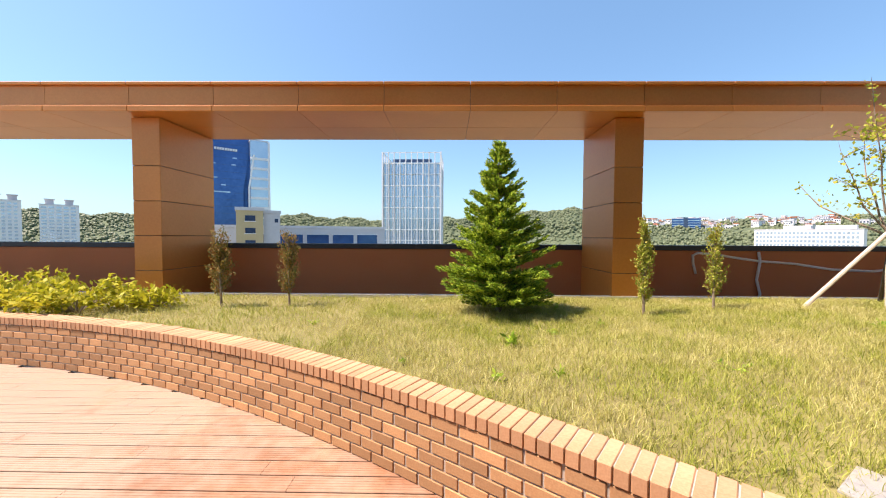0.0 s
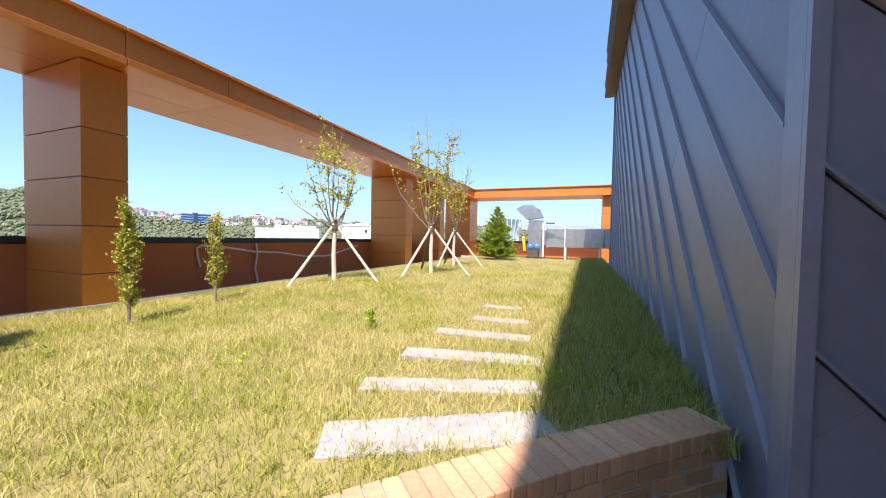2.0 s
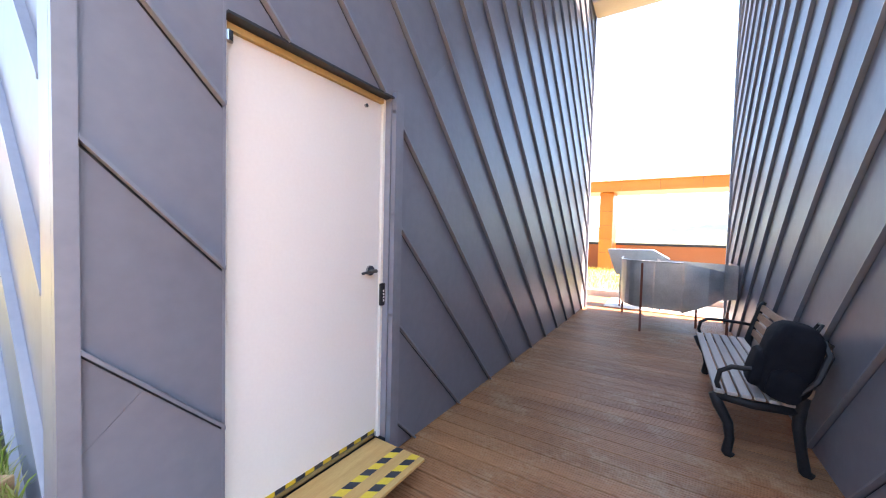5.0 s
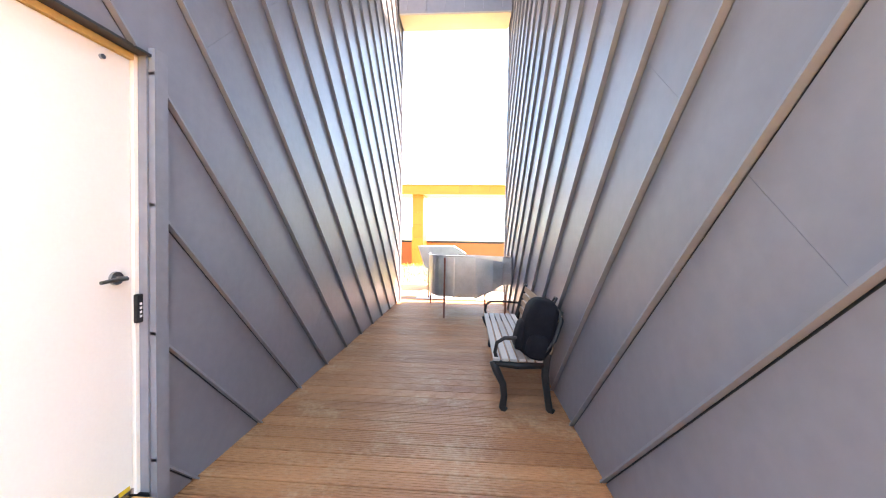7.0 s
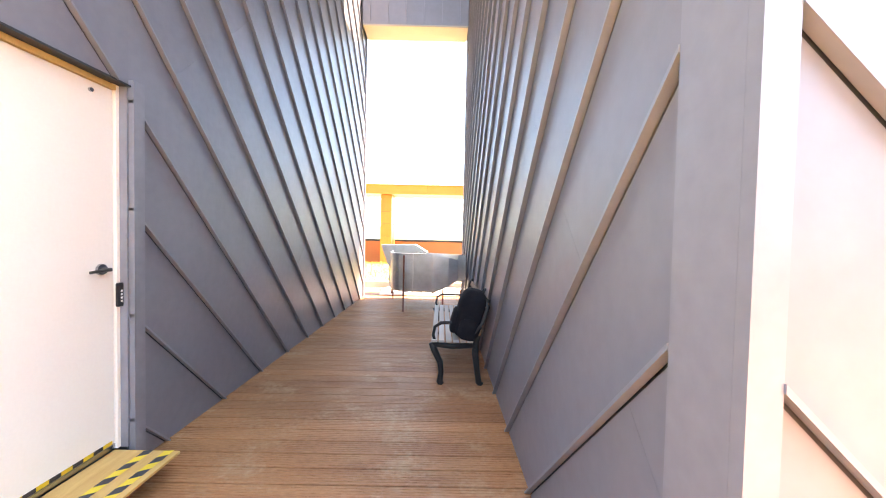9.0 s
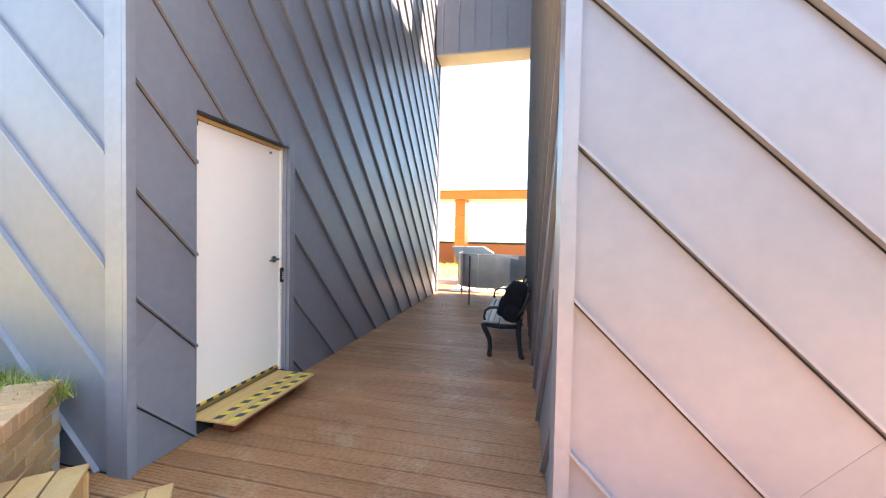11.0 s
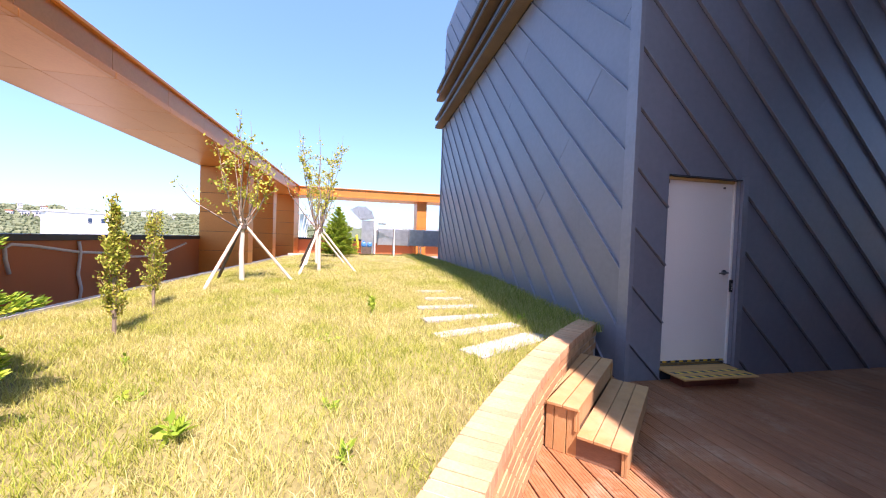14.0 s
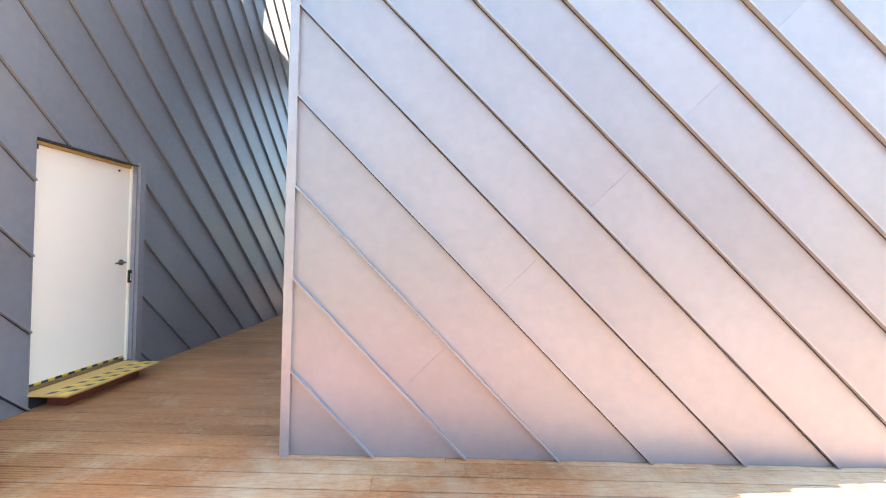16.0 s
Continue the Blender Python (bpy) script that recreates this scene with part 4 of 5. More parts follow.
def fir_tree(x, y, h, r, label, seed, sprays, mat="fir"):
    """A conical evergreen: trunk, drooping boughs and needle sprays along them."""
    rnd = np.random.default_rng(seed)
    z0 = ground_z(x, y) - 0.02
    t = empty("fir_tree", label, "tree", pose(x, y, z0))
    part("trunk", tube(bmesh.new(), [(0, 0, 0), (0.01, 0, h * 0.5), (0, 0.01, h * 0.97)], [0.05, 0.03, 0.006], 8), "bark", t)
    bm = bmesh.new()
    P, D = [], []
    nb = sprays
    for i in range(nb):
        f = (i + rnd.uniform(0, 1)) / nb
        f = f ** 1.2
        f = 0.45 * f + 0.55 * round(f * 13) / 13   # boughs stand in loose whorls
        f = min(f, 0.995)
        zz = h * (0.05 + 0.93 * f)
        prof = (1 - f) ** 1.02 * (0.88 if f < 0.08 else 1.04)
        length = r * prof * rnd.uniform(0.62, 1.16) + 0.045
        az = rnd.uniform(0, 2 * np.pi)
        rise = 0.12 + 0.5 * f + rnd.uniform(-0.1, 0.1)
        a = np.array([np.cos(az), np.sin(az), rise])
        if i % 3 == 0:
            tube(bm, [(0, 0, zz), tuple(a * length * 0.5 + [0, 0, zz]), tuple(a * length * 0.95 + [0, 0, zz + 0.03])], [0.009, 0.006, 0.002], 4)
        k = max(int(length / 0.03), 3)
        for s in np.linspace(0.28, 1.0, k):
            p = a * length * s + [0, 0, zz + 0.04 * s * s]
            side = np.array([-np.sin(az), np.cos(az), 0])
            w = 0.16 * length * (1.15 - s) + 0.02
            for _ in range(3):
                q = p + side * rnd.uniform(-1, 1) * w + rnd.normal(0, 0.012, 3)
                for _ in range(5):
                    d = a * 0.9 + side * rnd.normal(0, 0.65) + np.array([0, 0, rnd.normal(0.25, 0.35)])
                    P.append(q + rnd.normal(0, 0.008, 3))
                    D.append(d / np.linalg.norm(d))
    tagged(part("branchwork", bm, "bark", t), kind="stuff")
    P, D = np.array(P), np.array(D)
    n = len(P)
    L = rnd.uniform(0.03, 0.062, n)[:, None]
    e = np.cross(D, rnd.normal(0, 1, (n, 3)))
    e /= np.linalg.norm(e, axis=1)[:, None]
    v = np.stack([P - e * 0.0045, P + e * 0.0045, P + D * L * 0.7 + e * 0.006, P + D * L, P + D * L * 0.7 - e * 0.006], 1).reshape(-1, 3)
    b = np.arange(n)[:, None] * 5
    tris = np.concatenate([b + [0, 1, 2], b + [0, 2, 4], b + [4, 2, 3]], 1).reshape(-1, 3)
    me = bpy.data.meshes.new("crown")
    me.from_pydata(v.tolist(), [], tris.tolist())
    me.materials.append(M[mat])
    ob = new("crown", me)
    ob.parent = t
    return t


fir_tree(1.33, -5.25, 2.33, 0.77, "conical green fir with dense boughs standing in the grass", 11, 420)
fir_tree(-12.2, -3.95, 2.05, 0.85, "small conical green fir near the ventilation unit", 12, 340)


def staked_tree(x, y, fork, top, spread, seed, label, leaves, low_arm=None):
    rnd = np.random.default_rng(seed)
    z0 = ground_z(x, y) - 0.01
    t = empty("young_tree", label, "tree", pose(x, y, z0), group="young staked trees")
    part("trunk", tube(bmesh.new(), [(0, 0, 0), (0.015, -0.01, fork * 0.5), (0, 0, fork)], [0.045, 0.04, 0.036], 9), "pole", t, "peeling pale trunk")
    bm, spots = bmesh.new(), []
    n = 9
    for i in range(n):
        az = 2 * np.pi * i / n + rnd.uniform(-0.3, 0.3)
        out = spread * rnd.uniform(0.35, 1.0)
        hh = (top - fork) * rnd.uniform(0.6, 1.0) if i else top - fork
        pts = []
        for s in np.linspace(0, 1, 7):
            w = s ** 0.7
            pts.append((np.cos(az) * out * w + rnd.normal(0, 0.02), np.sin(az) * out * w + rnd.normal(0, 0.02), fork - 0.05 + hh * s))
        tube(bm, pts, [0.015, 0.013, 0.011, 0.008, 0.006, 0.004, 0.002], 6)
        for j in range(7):
            s = rnd.uniform(0.3, 0.95)
            p = np.array(pts[int(s * 6)])
            d = np.array([rnd.normal(0, 1), rnd.normal(0, 1), rnd.uniform(0.2, 1.4)])
            d = d / np.linalg.norm(d) * rnd.uniform(0.15, 0.38)
            tube(bm, [tuple(p), tuple(p + d * 0.5 + [0, 0, 0.01]), tuple(p + d)], [0.005, 0.004, 0.002], 4)
            for _ in range(leaves):
                spots.append(p + d * rnd.uniform(0.2, 1.08) + rnd.normal(0, 0.028, 3))
        for _ in range(leaves * 2):
            s = rnd.uniform(0.35, 1.0)
            spots.append(np.array(pts[min(int(s * 6), 6)]) + rnd.normal(0, 0.035, 3))
    if low_arm:
        ax, ay, az_, = low_arm
        pts = [(0, 0, fork - 0.06), (ax * 0.4, ay * 0.4, fork + az_ * 0.25), (ax * 0.75, ay * 0.75, fork + az_ * 0.55), (ax, ay, fork + az_)]
        tube(bm, pts, [0.016, 0.012, 0.008, 0.003], 6)
        for _ in range(40):
            s = rnd.uniform(0.35, 1)
            spots.append(np.array(pts[0]) * (1 - s) + np.array(pts[-1]) * s + rnd.normal(0, 0.05, 3))
    tagged(part("branchwork", bm, "bark", t), kind="stuff")
    leaf_cloud("crown", spots, rnd, "leaf", 0.056, 0.6, t)
    st = empty("tree_stake", "tripod of peeled wooden poles tied round a young tree", "tree stake", pose(x, y, z0), group="tree stakes")
    for k in range(3):
        a = rnd.uniform(-0.15, 0.15) + 2 * math.pi * k / 3 + 1.75
        c, s = math.cos(a), math.sin(a)
        # the second pole stands in shade, which is put into its dark colour
        part("pole", tube(bmesh.new(), [(c * 0.86, s * 0.86, -0.03), (c * 0.05, s * 0.05, fork + 0.02), (-c * 0.06, -s * 0.06, fork + 0.15)], [0.027, 0.024, 0.022], 8),
             "darkpole" if k == 1 else "pole", st, "pole with its shade painted dark" if k == 1 else "")
    part("tie", tube(bmesh.new(), [(0, 0, fork - 0.03), (0, 0, fork + 0.05)], 0.075, 10), "darkpole", st, "dark rubber tie")
    return t


staked_tree(-3.65, -4.93, 0.98, 2.95, 0.62, 21, "young tree with sparse yellow-green leaves by the parapet", 15, (0.3, -0.95, 0.75))
staked_tree(-5.58, -3.86, 0.98, 3.45, 0.66, 22, "taller young tree with yellowish leaves among stakes", 18, (0.5, -0.8, 1.4))
staked_tree(-8.1, -4.25, 0.98, 3.4, 0.58, 23, "young tree with some reddish leaves near the corner", 14)


def column_shrub(x, y, h, r, mat, seed, label, count):
    rnd = np.random.default_rng(seed)
    t = empty("column_shrub", label, "shrub", pose(x, y, ground_z(x, y) - 0.01), group="slender shrubs along the parapet")
    bm, spots = bmesh.new(), []
    tube(bm, [(0, 0, 0), (0.01, 0, h * 0.5), (0, 0, h * 0.95)], [0.018, 0.012, 0.004], 6)
    for i in range(70):
        f = rnd.uniform(0.12, 0.95)
        az = rnd.uniform(0, 6.28)
        w = r * (1.15 - 0.75 * f) * min(1, 0.35 + 3 * f) * rnd.uniform(0.35, 1.1)
        p = np.array([0, 0, h * f * 0.9])
        q = p + [math.cos(az) * w, math.sin(az) * w, 0.14 + rnd.uniform(0, 0.1)]
        tube(bm, [tuple(p), tuple(q)], [0.004, 0.0015], 4)
        for _ in range(count * 3 // 2):
            spots.append(p + (q - p) * rnd.uniform(0.3, 1.15) + rnd.normal(0, 0.016, 3))
    tagged(part("branchwork", bm, "bark", t), kind="stuff")
    leaf_cloud("crown", spots, rnd, mat, 0.034, 0.5, t, up=1.3)


column_shrub(-0.58, -5.06, 1.22, 0.13, "shrub", 31, "slender upright shrub with green and yellow leaves", 30)
column_shrub(-1.68, -5.3, 1.17, 0.15, "shrub", 32, "slender upright shrub with sparse leaves", 20)
column_shrub(5.38, -5.5, 1.08, 0.2, "bronze", 33, "slender shrub with dull green and brown leaves", 26)
column_shrub(4.42, -5.62, 1.12, 0.2, "bronze", 34, "slender shrub with reddish brown leaves", 24)

rnd = np.random.default_rng(41)
for cx, cy, rr, hh, cnt in ((7.0, -5.0, 0.62, 0.40, 1500), (8.2, -5.2, 0.8, 0.45, 1500), (6.3, -5.35, 0.4, 0.25, 600), (9.6, -5.4, 0.8, 0.45, 900)):
    b = empty("low_bush", "low spreading bush with bright yellow-green leaves", "bush", pose(cx, cy, ground_z(cx, cy)), group="low bushes on the lawn")
    bm, spots = bmesh.new(), []
    for i in range(46):
        a, q = rnd.uniform(0, 6.28), rnd.uniform(0.2, 1) ** 0.6
        tip = np.array([math.cos(a) * rr * q, math.sin(a) * rr * q, hh * (1.1 - 0.6 * q * q) * rnd.uniform(0.7, 1.15)])
        tube(bm, [(0.1 * tip[0], 0.1 * tip[1], 0), tuple(tip * [0.6, 0.6, 0.7]), tuple(tip)], [0.008, 0.005, 0.002], 4)
        for _ in range(cnt // 46):
            spots.append(tip * rnd.uniform(0.55, 1.05) + rnd.normal(0, 0.045, 3))
    tagged(part("branchwork", bm, "bark", b), kind="stuff")
    leaf_cloud("crown", spots, rnd, "bush", 0.085, 0.5, b, up=0.6)


def weed(x, y, h, r, n, seed, size=0.09):
    rnd = np.random.default_rng(seed)
    w = empty("weed", "fresh green broad-leaved weed in the dry lawn", "weed", pose(x, y, ground_z(x, y)), group="weeds in the lawn")
    bm = bmesh.new()
    spots = []
    for i in range(max(n // 7, 3)):
        a = rnd.uniform(0, 6.28)
        tip = np.array([math.cos(a) * r * rnd.uniform(0.3, 1), math.sin(a) * r * rnd.uniform(0.3, 1), h * rnd.uniform(0.5, 1)])
        tube(bm, [(0, 0, 0), tuple(tip)], [0.005, 0.003], 5)
        for _ in range(7):
            spots.append(tip * rnd.uniform(0.3, 1) + rnd.normal(0, 0.012, 3))
    tagged(part("stem", bm, "weed", w), kind="stuff")
    leaf_cloud("leaves", spots, rnd, "weed", size, 0.42, w, up=0.7)


for i, (x, y, h, r, n, s) in enumerate(((1.41, -3.64, 0.11, 0.07, 38, 0.07), (1.69, -2.86, 0.07, 0.06, 22, 0.05), (1.2, -2.95, 0.05, 0.06, 14, 0.04),
                                      (0.27, -4.5, 0.07, 0.09, 20, 0.045), (-1.39, -2.67, 0.3, 0.05, 50, 0.06), (-0.24, -3.12, 0.05, 0.2, 40, 0.035),
                                      (0.9, -4.1, 0.06, 0.09, 20, 0.045), (2.4, -3.2, 0.07, 0.08, 22, 0.05), (-2.6, -4.1, 0.05, 0.18, 36, 0.035), (3.6, -4.4, 0.05, 0.1, 16, 0.04),
                                      (-0.75, -0.9, 0.1, 0.09, 24, 0.05), (0.5, -5.4, 0.12, 0.06, 16, 0.045))):
    weed(x, y, h, r, n, 60 + i, s)

# ---- white sealant trail on the parapet ----
cable = empty("white_cable", "white flexible pipe fixed loosely along the parapet", "pipe", pose(0, PAR_A + 0.012, 0))
part("run", tube(bmesh.new(), [(-3.31, 0, 0.72), (-3.25, 0, 0.95), (-3.24, 0, 1.12), (-3.34, 0, 1.17), (-3.7, 0, 1.14), (-4.3, 0, 1.05), (-4.65, 0, 1.0), (-5.4, 0, 0.95), (-6.2, 0, 0.83), (-7.1, 0, 0.80), (-7.6, 0, 0.88), (-8.2, 0, 1.0), (-8.7, 0, 1.1)], 0.026, 8), "tape", cable, smooth=True)
part("drop", tube(bmesh.new(), [(-4.62, 0.02, 1.2), (-4.66, 0.02, 1.0), (-4.60, 0.02, 0.6), (-4.68, 0.02, 0.3), (-4.62, 0.02, 0.0)], 0.026, 8), "tape", cable, smooth=True)

# ---- ventilation unit and duct ----
VX = -14.3
vent = empty("ventilation_unit", "galvanised rooftop fan unit with segmented elbow and blue motor", "ventilation unit", pose(VX, -2.75, 0.52))
bm = bmesh.new()
for k in range(5):
    box(bm, -0.4 + k * 0.17, -0.3 + k * 0.17, -0.38, 0.38, 0.0, 0.1)
box(bm, -0.4, 0.4, -0.38, -0.3, 0.1, 0.17)
box(bm, -0.4, 0.4, 0.3, 0.38, 0.1, 0.17)
part("skid", bm, "darkpole", vent, "dark steel skid")
part("casing", soft_box(-0.3, 0.3, -0.27, 0.3, 0.172, 1.72, 0.012), "metal", vent)
for z in (0.5, 1.7):
    part("flange", box(bmesh.new(), -0.315, 0.315, -0.285, 0.315, z, z + 0.035), "metal", vent)
for k in range(4):
    a0, a1 = radians(8 + k * 32), radians(8 + (k + 1) * 32)
    poly = [(0.06 * math.cos(a0), 0.06 * math.sin(a0)), (0.66 * math.cos(a0), 0.66 * math.sin(a0)), (0.66 * math.cos(a1), 0.66 * math.sin(a1)), (0.06 * math.cos(a1), 0.06 * math.sin(a1))]
    part("elbow_gore", extrude_poly(poly, lambda u, v, t: (-0.28 + 0.56 * t, u - 0.33, v + 1.76), 0, 1), "metal", vent)
    part("gore_joint", tube(bmesh.new(), [(-0.3, -0.33 + 0.04 * math.cos(a1), 1.76 + 0.04 * math.sin(a1)), (0.3, -0.33 + 0.04 * math.cos(a1), 1.76 + 0.04 * math.sin(a1)), (0.3, -0.33 + 0.69 * math.cos(a1), 1.76 + 0.69 * math.sin(a1)), (-0.3, -0.33 + 0.69 * math.cos(a1), 1.76 + 0.69 * math.sin(a1))], 0.012, 6), "metal", vent)
bm = tube(bmesh.new(), [(0.36, -0.15, 0.60), (0.39, -0.15, 0.60), (0.58, -0.15, 0.60), (0.61, -0.15, 0.60)], [0.06, 0.12, 0.12, 0.06], 16)
part("motor", bm, "motor", vent, "blue electric motor")
part("motor_box", soft_box(0.43, 0.54, -0.2, -0.1, 0.715, 0.78, 0.01), "motor", vent)
bm = tube(bmesh.new(), [(0.36, 0.12, 0.60), (0.39, 0.12, 0.60), (0.58, 0.12, 0.60), (0.61, 0.12, 0.60)], [0.06, 0.12, 0.12, 0.06], 16)
part("motor", bm, "motor", vent, "blue electric motor")
part("motor_foot", box(bmesh.new(), 0.31, 0.6, -0.24, 0.2, 0.17, 0.482), "darkpole", vent)
part("belt_guard", soft_box(0.05, 0.3, -0.4, -0.29, 0.45, 1.1, 0.03, 3, pose(0, 0, 0, 8, 0, 0)), "yellow", vent, "yellow belt guard")
part("flexible_joint", soft_box(-0.26, 0.26, 0.316, 0.5, 0.66, 1.36, 0.04, 2), "metal", vent)
part("downpipe", tube(bmesh.new(), [(0.3, 0.36, 0.17), (0.3, 0.36, 1.3), (0.24, 0.3, 1.62)], 0.035, 8), "white", vent)
rd = empty("roof_duct", "long rectangular galvanised duct on steel supports", "duct", pose(VX, 0, 0))
y = -2.24
while y < 2.4:
    part("duct_length", soft_box(-0.3, 0.3, y + 0.012, y + 0.72, 1.12, 1.9, 0.01), "metal", rd)
    part("flange", box(bmesh.new(), -0.33, 0.33, y - 0.012, y + 0.012, 1.09, 1.93), "metal", rd)
    y += 0.74
for y in (-1.5, -0.2, 1.2):
    part("support", box(bmesh.new(), 0.31, 0.36, y, y + 0.05, 0.45, 1.12), "white", rd, "pale steel support post")
    part("support", box(bmesh.new(), -0.36, -0.31, y, y + 0.05, 0.45, 1.12), "white", rd)
    part("cross_bar", box(bmesh.new(), -0.36, 0.36, y, y + 0.05, 1.06, 1.089), "white", rd)
lamp = empty("garden_lamp", "slim white post with a short bracket lamp", "lamp post", pose(VX + 0.6, -1.5, 0.45))
part("post", tube(bmesh.new(), [(0, 0, 0), (0, 0, 1.55)], 0.022, 10), "white", lamp)
part("bracket", tube(bmesh.new(), [(0, 0, 1.53), (0, -0.3, 1.6), (0, -0.55, 1.68)], 0.02, 8), "white", lamp)
part("head", soft_box(-0.06, 0.06, -0.75, -0.4, 1.64, 1.69, 0.01), "darkpole", lamp)

# ---- the country round the building ----
EYE = Vector((2.0, -0.5, 1.45))


def at_az(az, dist, z=0.0):
    a = radians(az)
    return Vector((EYE.x + dist * math.cos(a), EYE.y + dist * math.sin(a), z))


def z_at(el, dist):
    return EYE.z + dist * math.tan(radians(el))


bm = bmesh.new()
bmesh.ops.create_grid(bm, x_segments=8, y_segments=8, size=4500)
bm.transform(Matrix.Translation((0, 0, -30)))
tagged(link_mesh("ground", bm, "plain"), "flat valley floor round the building", "ground", kind="structure")

RIDGE = [(-250, 1.2), (-200, 1.2), (-180, 1.3), (-167, 1.6), (-158, 1.9), (-145, 1.7), (-140, 1.9), (-133, 2.0), (-126, 1.9), (-118, 2.2), (-108, 4.0), (-102, 3.6), (-97, 3.0), (-88, 2.7), (-79, 2.4), (-70, 2.7), (-56, 2.3), (-44, 2.2), (-30, 1.8), (0, 1.5), (60, 1.5), (110, 1.5)]


def ridge_el(az):
    for (a0, e0), (a1, e1) in zip(RIDGE, RIDGE[1:]):
        if a0 <= az <= a1:
            f = (az - a0) / (a1 - a0)
            f = f * f * (3 - 2 * f)
            return e0 + (e1 - e0) * f + 0.16 * math.sin(az * 0.9) + 0.1 * math.sin(az * 2.3 + 1)
    return 1.5


bm = bmesh.new()
rows = []
R0, R1, R2 = 420.0, 760.0, 1100.0
for i in range(721):
    az = -250 + i * 0.5
    top = z_at(ridge_el(az), R1)
    col = []
    for k in range(13):
        f = k / 12
        dist = R0 + (R2 - R0) * f
        s = math.sin(min(f / 0.5, 1) * math.pi / 2) if f < 0.5 else math.cos((f - 0.5) / 0.5 * math.pi / 2)
        p = at_az(az, dist)
        col.append(bm.verts.new((p.x, p.y, -30.5 + (top + 30.5) * s ** 1.3 + (6 * noise.noise(Vector((p.x, p.y, 0)) * 0.012) if 0 < k < 12 else 0))))
    rows.append(col)
for p, q in zip(rows, rows[1:]):
    for k in range(12):
        bm.faces.new([p[k], p[k + 1], q[k + 1], q[k]])
bmesh.ops.recalc_face_normals(bm, faces=bm.faces[:])
tagged(link_mesh("ground_hills", bm, "hill", smooth=True), "low wooded hills round the town", "hill", kind="structure")
# far ridges, their air haze painted as a pale colour
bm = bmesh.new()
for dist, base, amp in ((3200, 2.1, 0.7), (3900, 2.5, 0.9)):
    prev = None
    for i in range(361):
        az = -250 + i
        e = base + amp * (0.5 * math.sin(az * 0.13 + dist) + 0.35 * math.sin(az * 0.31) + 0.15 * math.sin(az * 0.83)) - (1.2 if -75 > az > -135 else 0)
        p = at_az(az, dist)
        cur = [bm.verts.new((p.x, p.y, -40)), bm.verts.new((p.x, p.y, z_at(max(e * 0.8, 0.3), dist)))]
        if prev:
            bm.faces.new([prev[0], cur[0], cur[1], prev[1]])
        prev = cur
tagged(link_mesh("backdrop", bm, "hazeridge"), "far mountain ridges, pale blue from painted haze", "mountains", kind="structure")

# woods on the hills
rnd = np.random.default_rng(77)
ico = bmesh.new()
bmesh.ops.create_icosphere(ico, subdivisions=1, radius=1)
iv = np.array([v.co[:] for v in ico.verts])
it = np.array([[v.index for v in f.verts] for f in ico.faces])
ico.free()
V, T = [], []
n = 0
for i in range(21000):
    az = rnd.uniform(-172, -34)
    f = rnd.uniform(0.03, 0.52)
    dist = R0 + (R2 - R0) * f
    s = math.sin(min(f / 0.5, 1) * math.pi / 2)
    top = z_at(ridge_el(az), R1)
    p = at_az(az, dist)
    z = -30.5 + (top + 30.5) * s ** 1.3 + 6 * noise.noise(Vector((p.x, p.y, 0)) * 0.012)
    r = rnd.uniform(1.2, 2.9)
    V.append(iv * [r, r, r * rnd.uniform(0.7, 1.2)] * rnd.uniform(0.75, 1.25, (len(iv), 1)) + [p.x, p.y, z + r * 0.4])
    T.append(it + n)
    n += len(iv)
me = bpy.data.meshes.new("woods")
me.from_pydata(np.concatenate(V).tolist(), [], np.concatenate(T).tolist())
me.materials.append(M["woods"])
tagged(new("woods", me), "dense green woods covering the far hills", "woods", kind="stuff")


def facing(az, dist, turn=0.0):
    """A pose at the valley floor whose local -y faces the roof."""
    p = at_az(az, dist, -30)
    return pose(p.x, p.y, p.z, 0, 0, az - 90 + 0 + turn)


def block(name, label, az0, az1, el, dist, depth, mat, turn=0.0, roof="greywall"):
    """An empty for a building seen between two bearings, with its wall and roof; local x runs to the right as seen, -y faces the roof."""
    mid = (az0 + az1) / 2
    w = 2 * dist * math.tan(radians(abs(az1 - az0) / 2))
    h = z_at(el, dist) + 30
    b = empty(name, label, "building", facing(mid, dist, turn))
    part("wall", box(bmesh.new(), -w / 2, w / 2, 0, depth, 0, h), mat, b)
    part("roof", box(bmesh.new(), -w / 2 - 0.15, w / 2 + 0.15, -0.15, depth + 0.15, h + 0.01, h + 0.5), roof, b)
    return b, w, h


# glass tower with a white grid and an open crown
dist = 140.0
mid, w = (-79.5 - 88.8) / 2, 2 * dist * math.tan(radians(4.65))
h = z_at(13.2, dist) + 30
tower = empty("glass_tower", "pale blue glass office tower with white grid and open crown", "building", facing(mid, dist, -8))
part("wall", box(bmesh.new(), -w / 2 + 0.3, w / 2 - 0.3, 0.4, 20, 0, h - 4.0), "glass", tower)
for k in range(11):
    x = -w / 2 + w * k / 10
    part("mullion", box(bmesh.new(), x - (0.3 if k in (0, 10) else 0.16), x + (0.3 if k in (0, 10) else 0.16), -0.25, 0.39, 0, h), "white", tower)
for k in range(13):
    z = h - 0.3 - k * 4.3 if k == 0 else h - 4.3 * k
    part("band", box(bmesh.new(), -w / 2, w / 2, -0.05, 0.36, z - (0.35 if k % 2 else 0.12), z + 0.1), "white", tower)
for k in range(21):
    x = -w / 2 + w * (k + 0.5) / 21
    part("fin", box(bmesh.new(), x - 0.06, x + 0.06, -0.1, 0.38, 0, h - 4.5), "white", tower)
rr = random.Random(3)
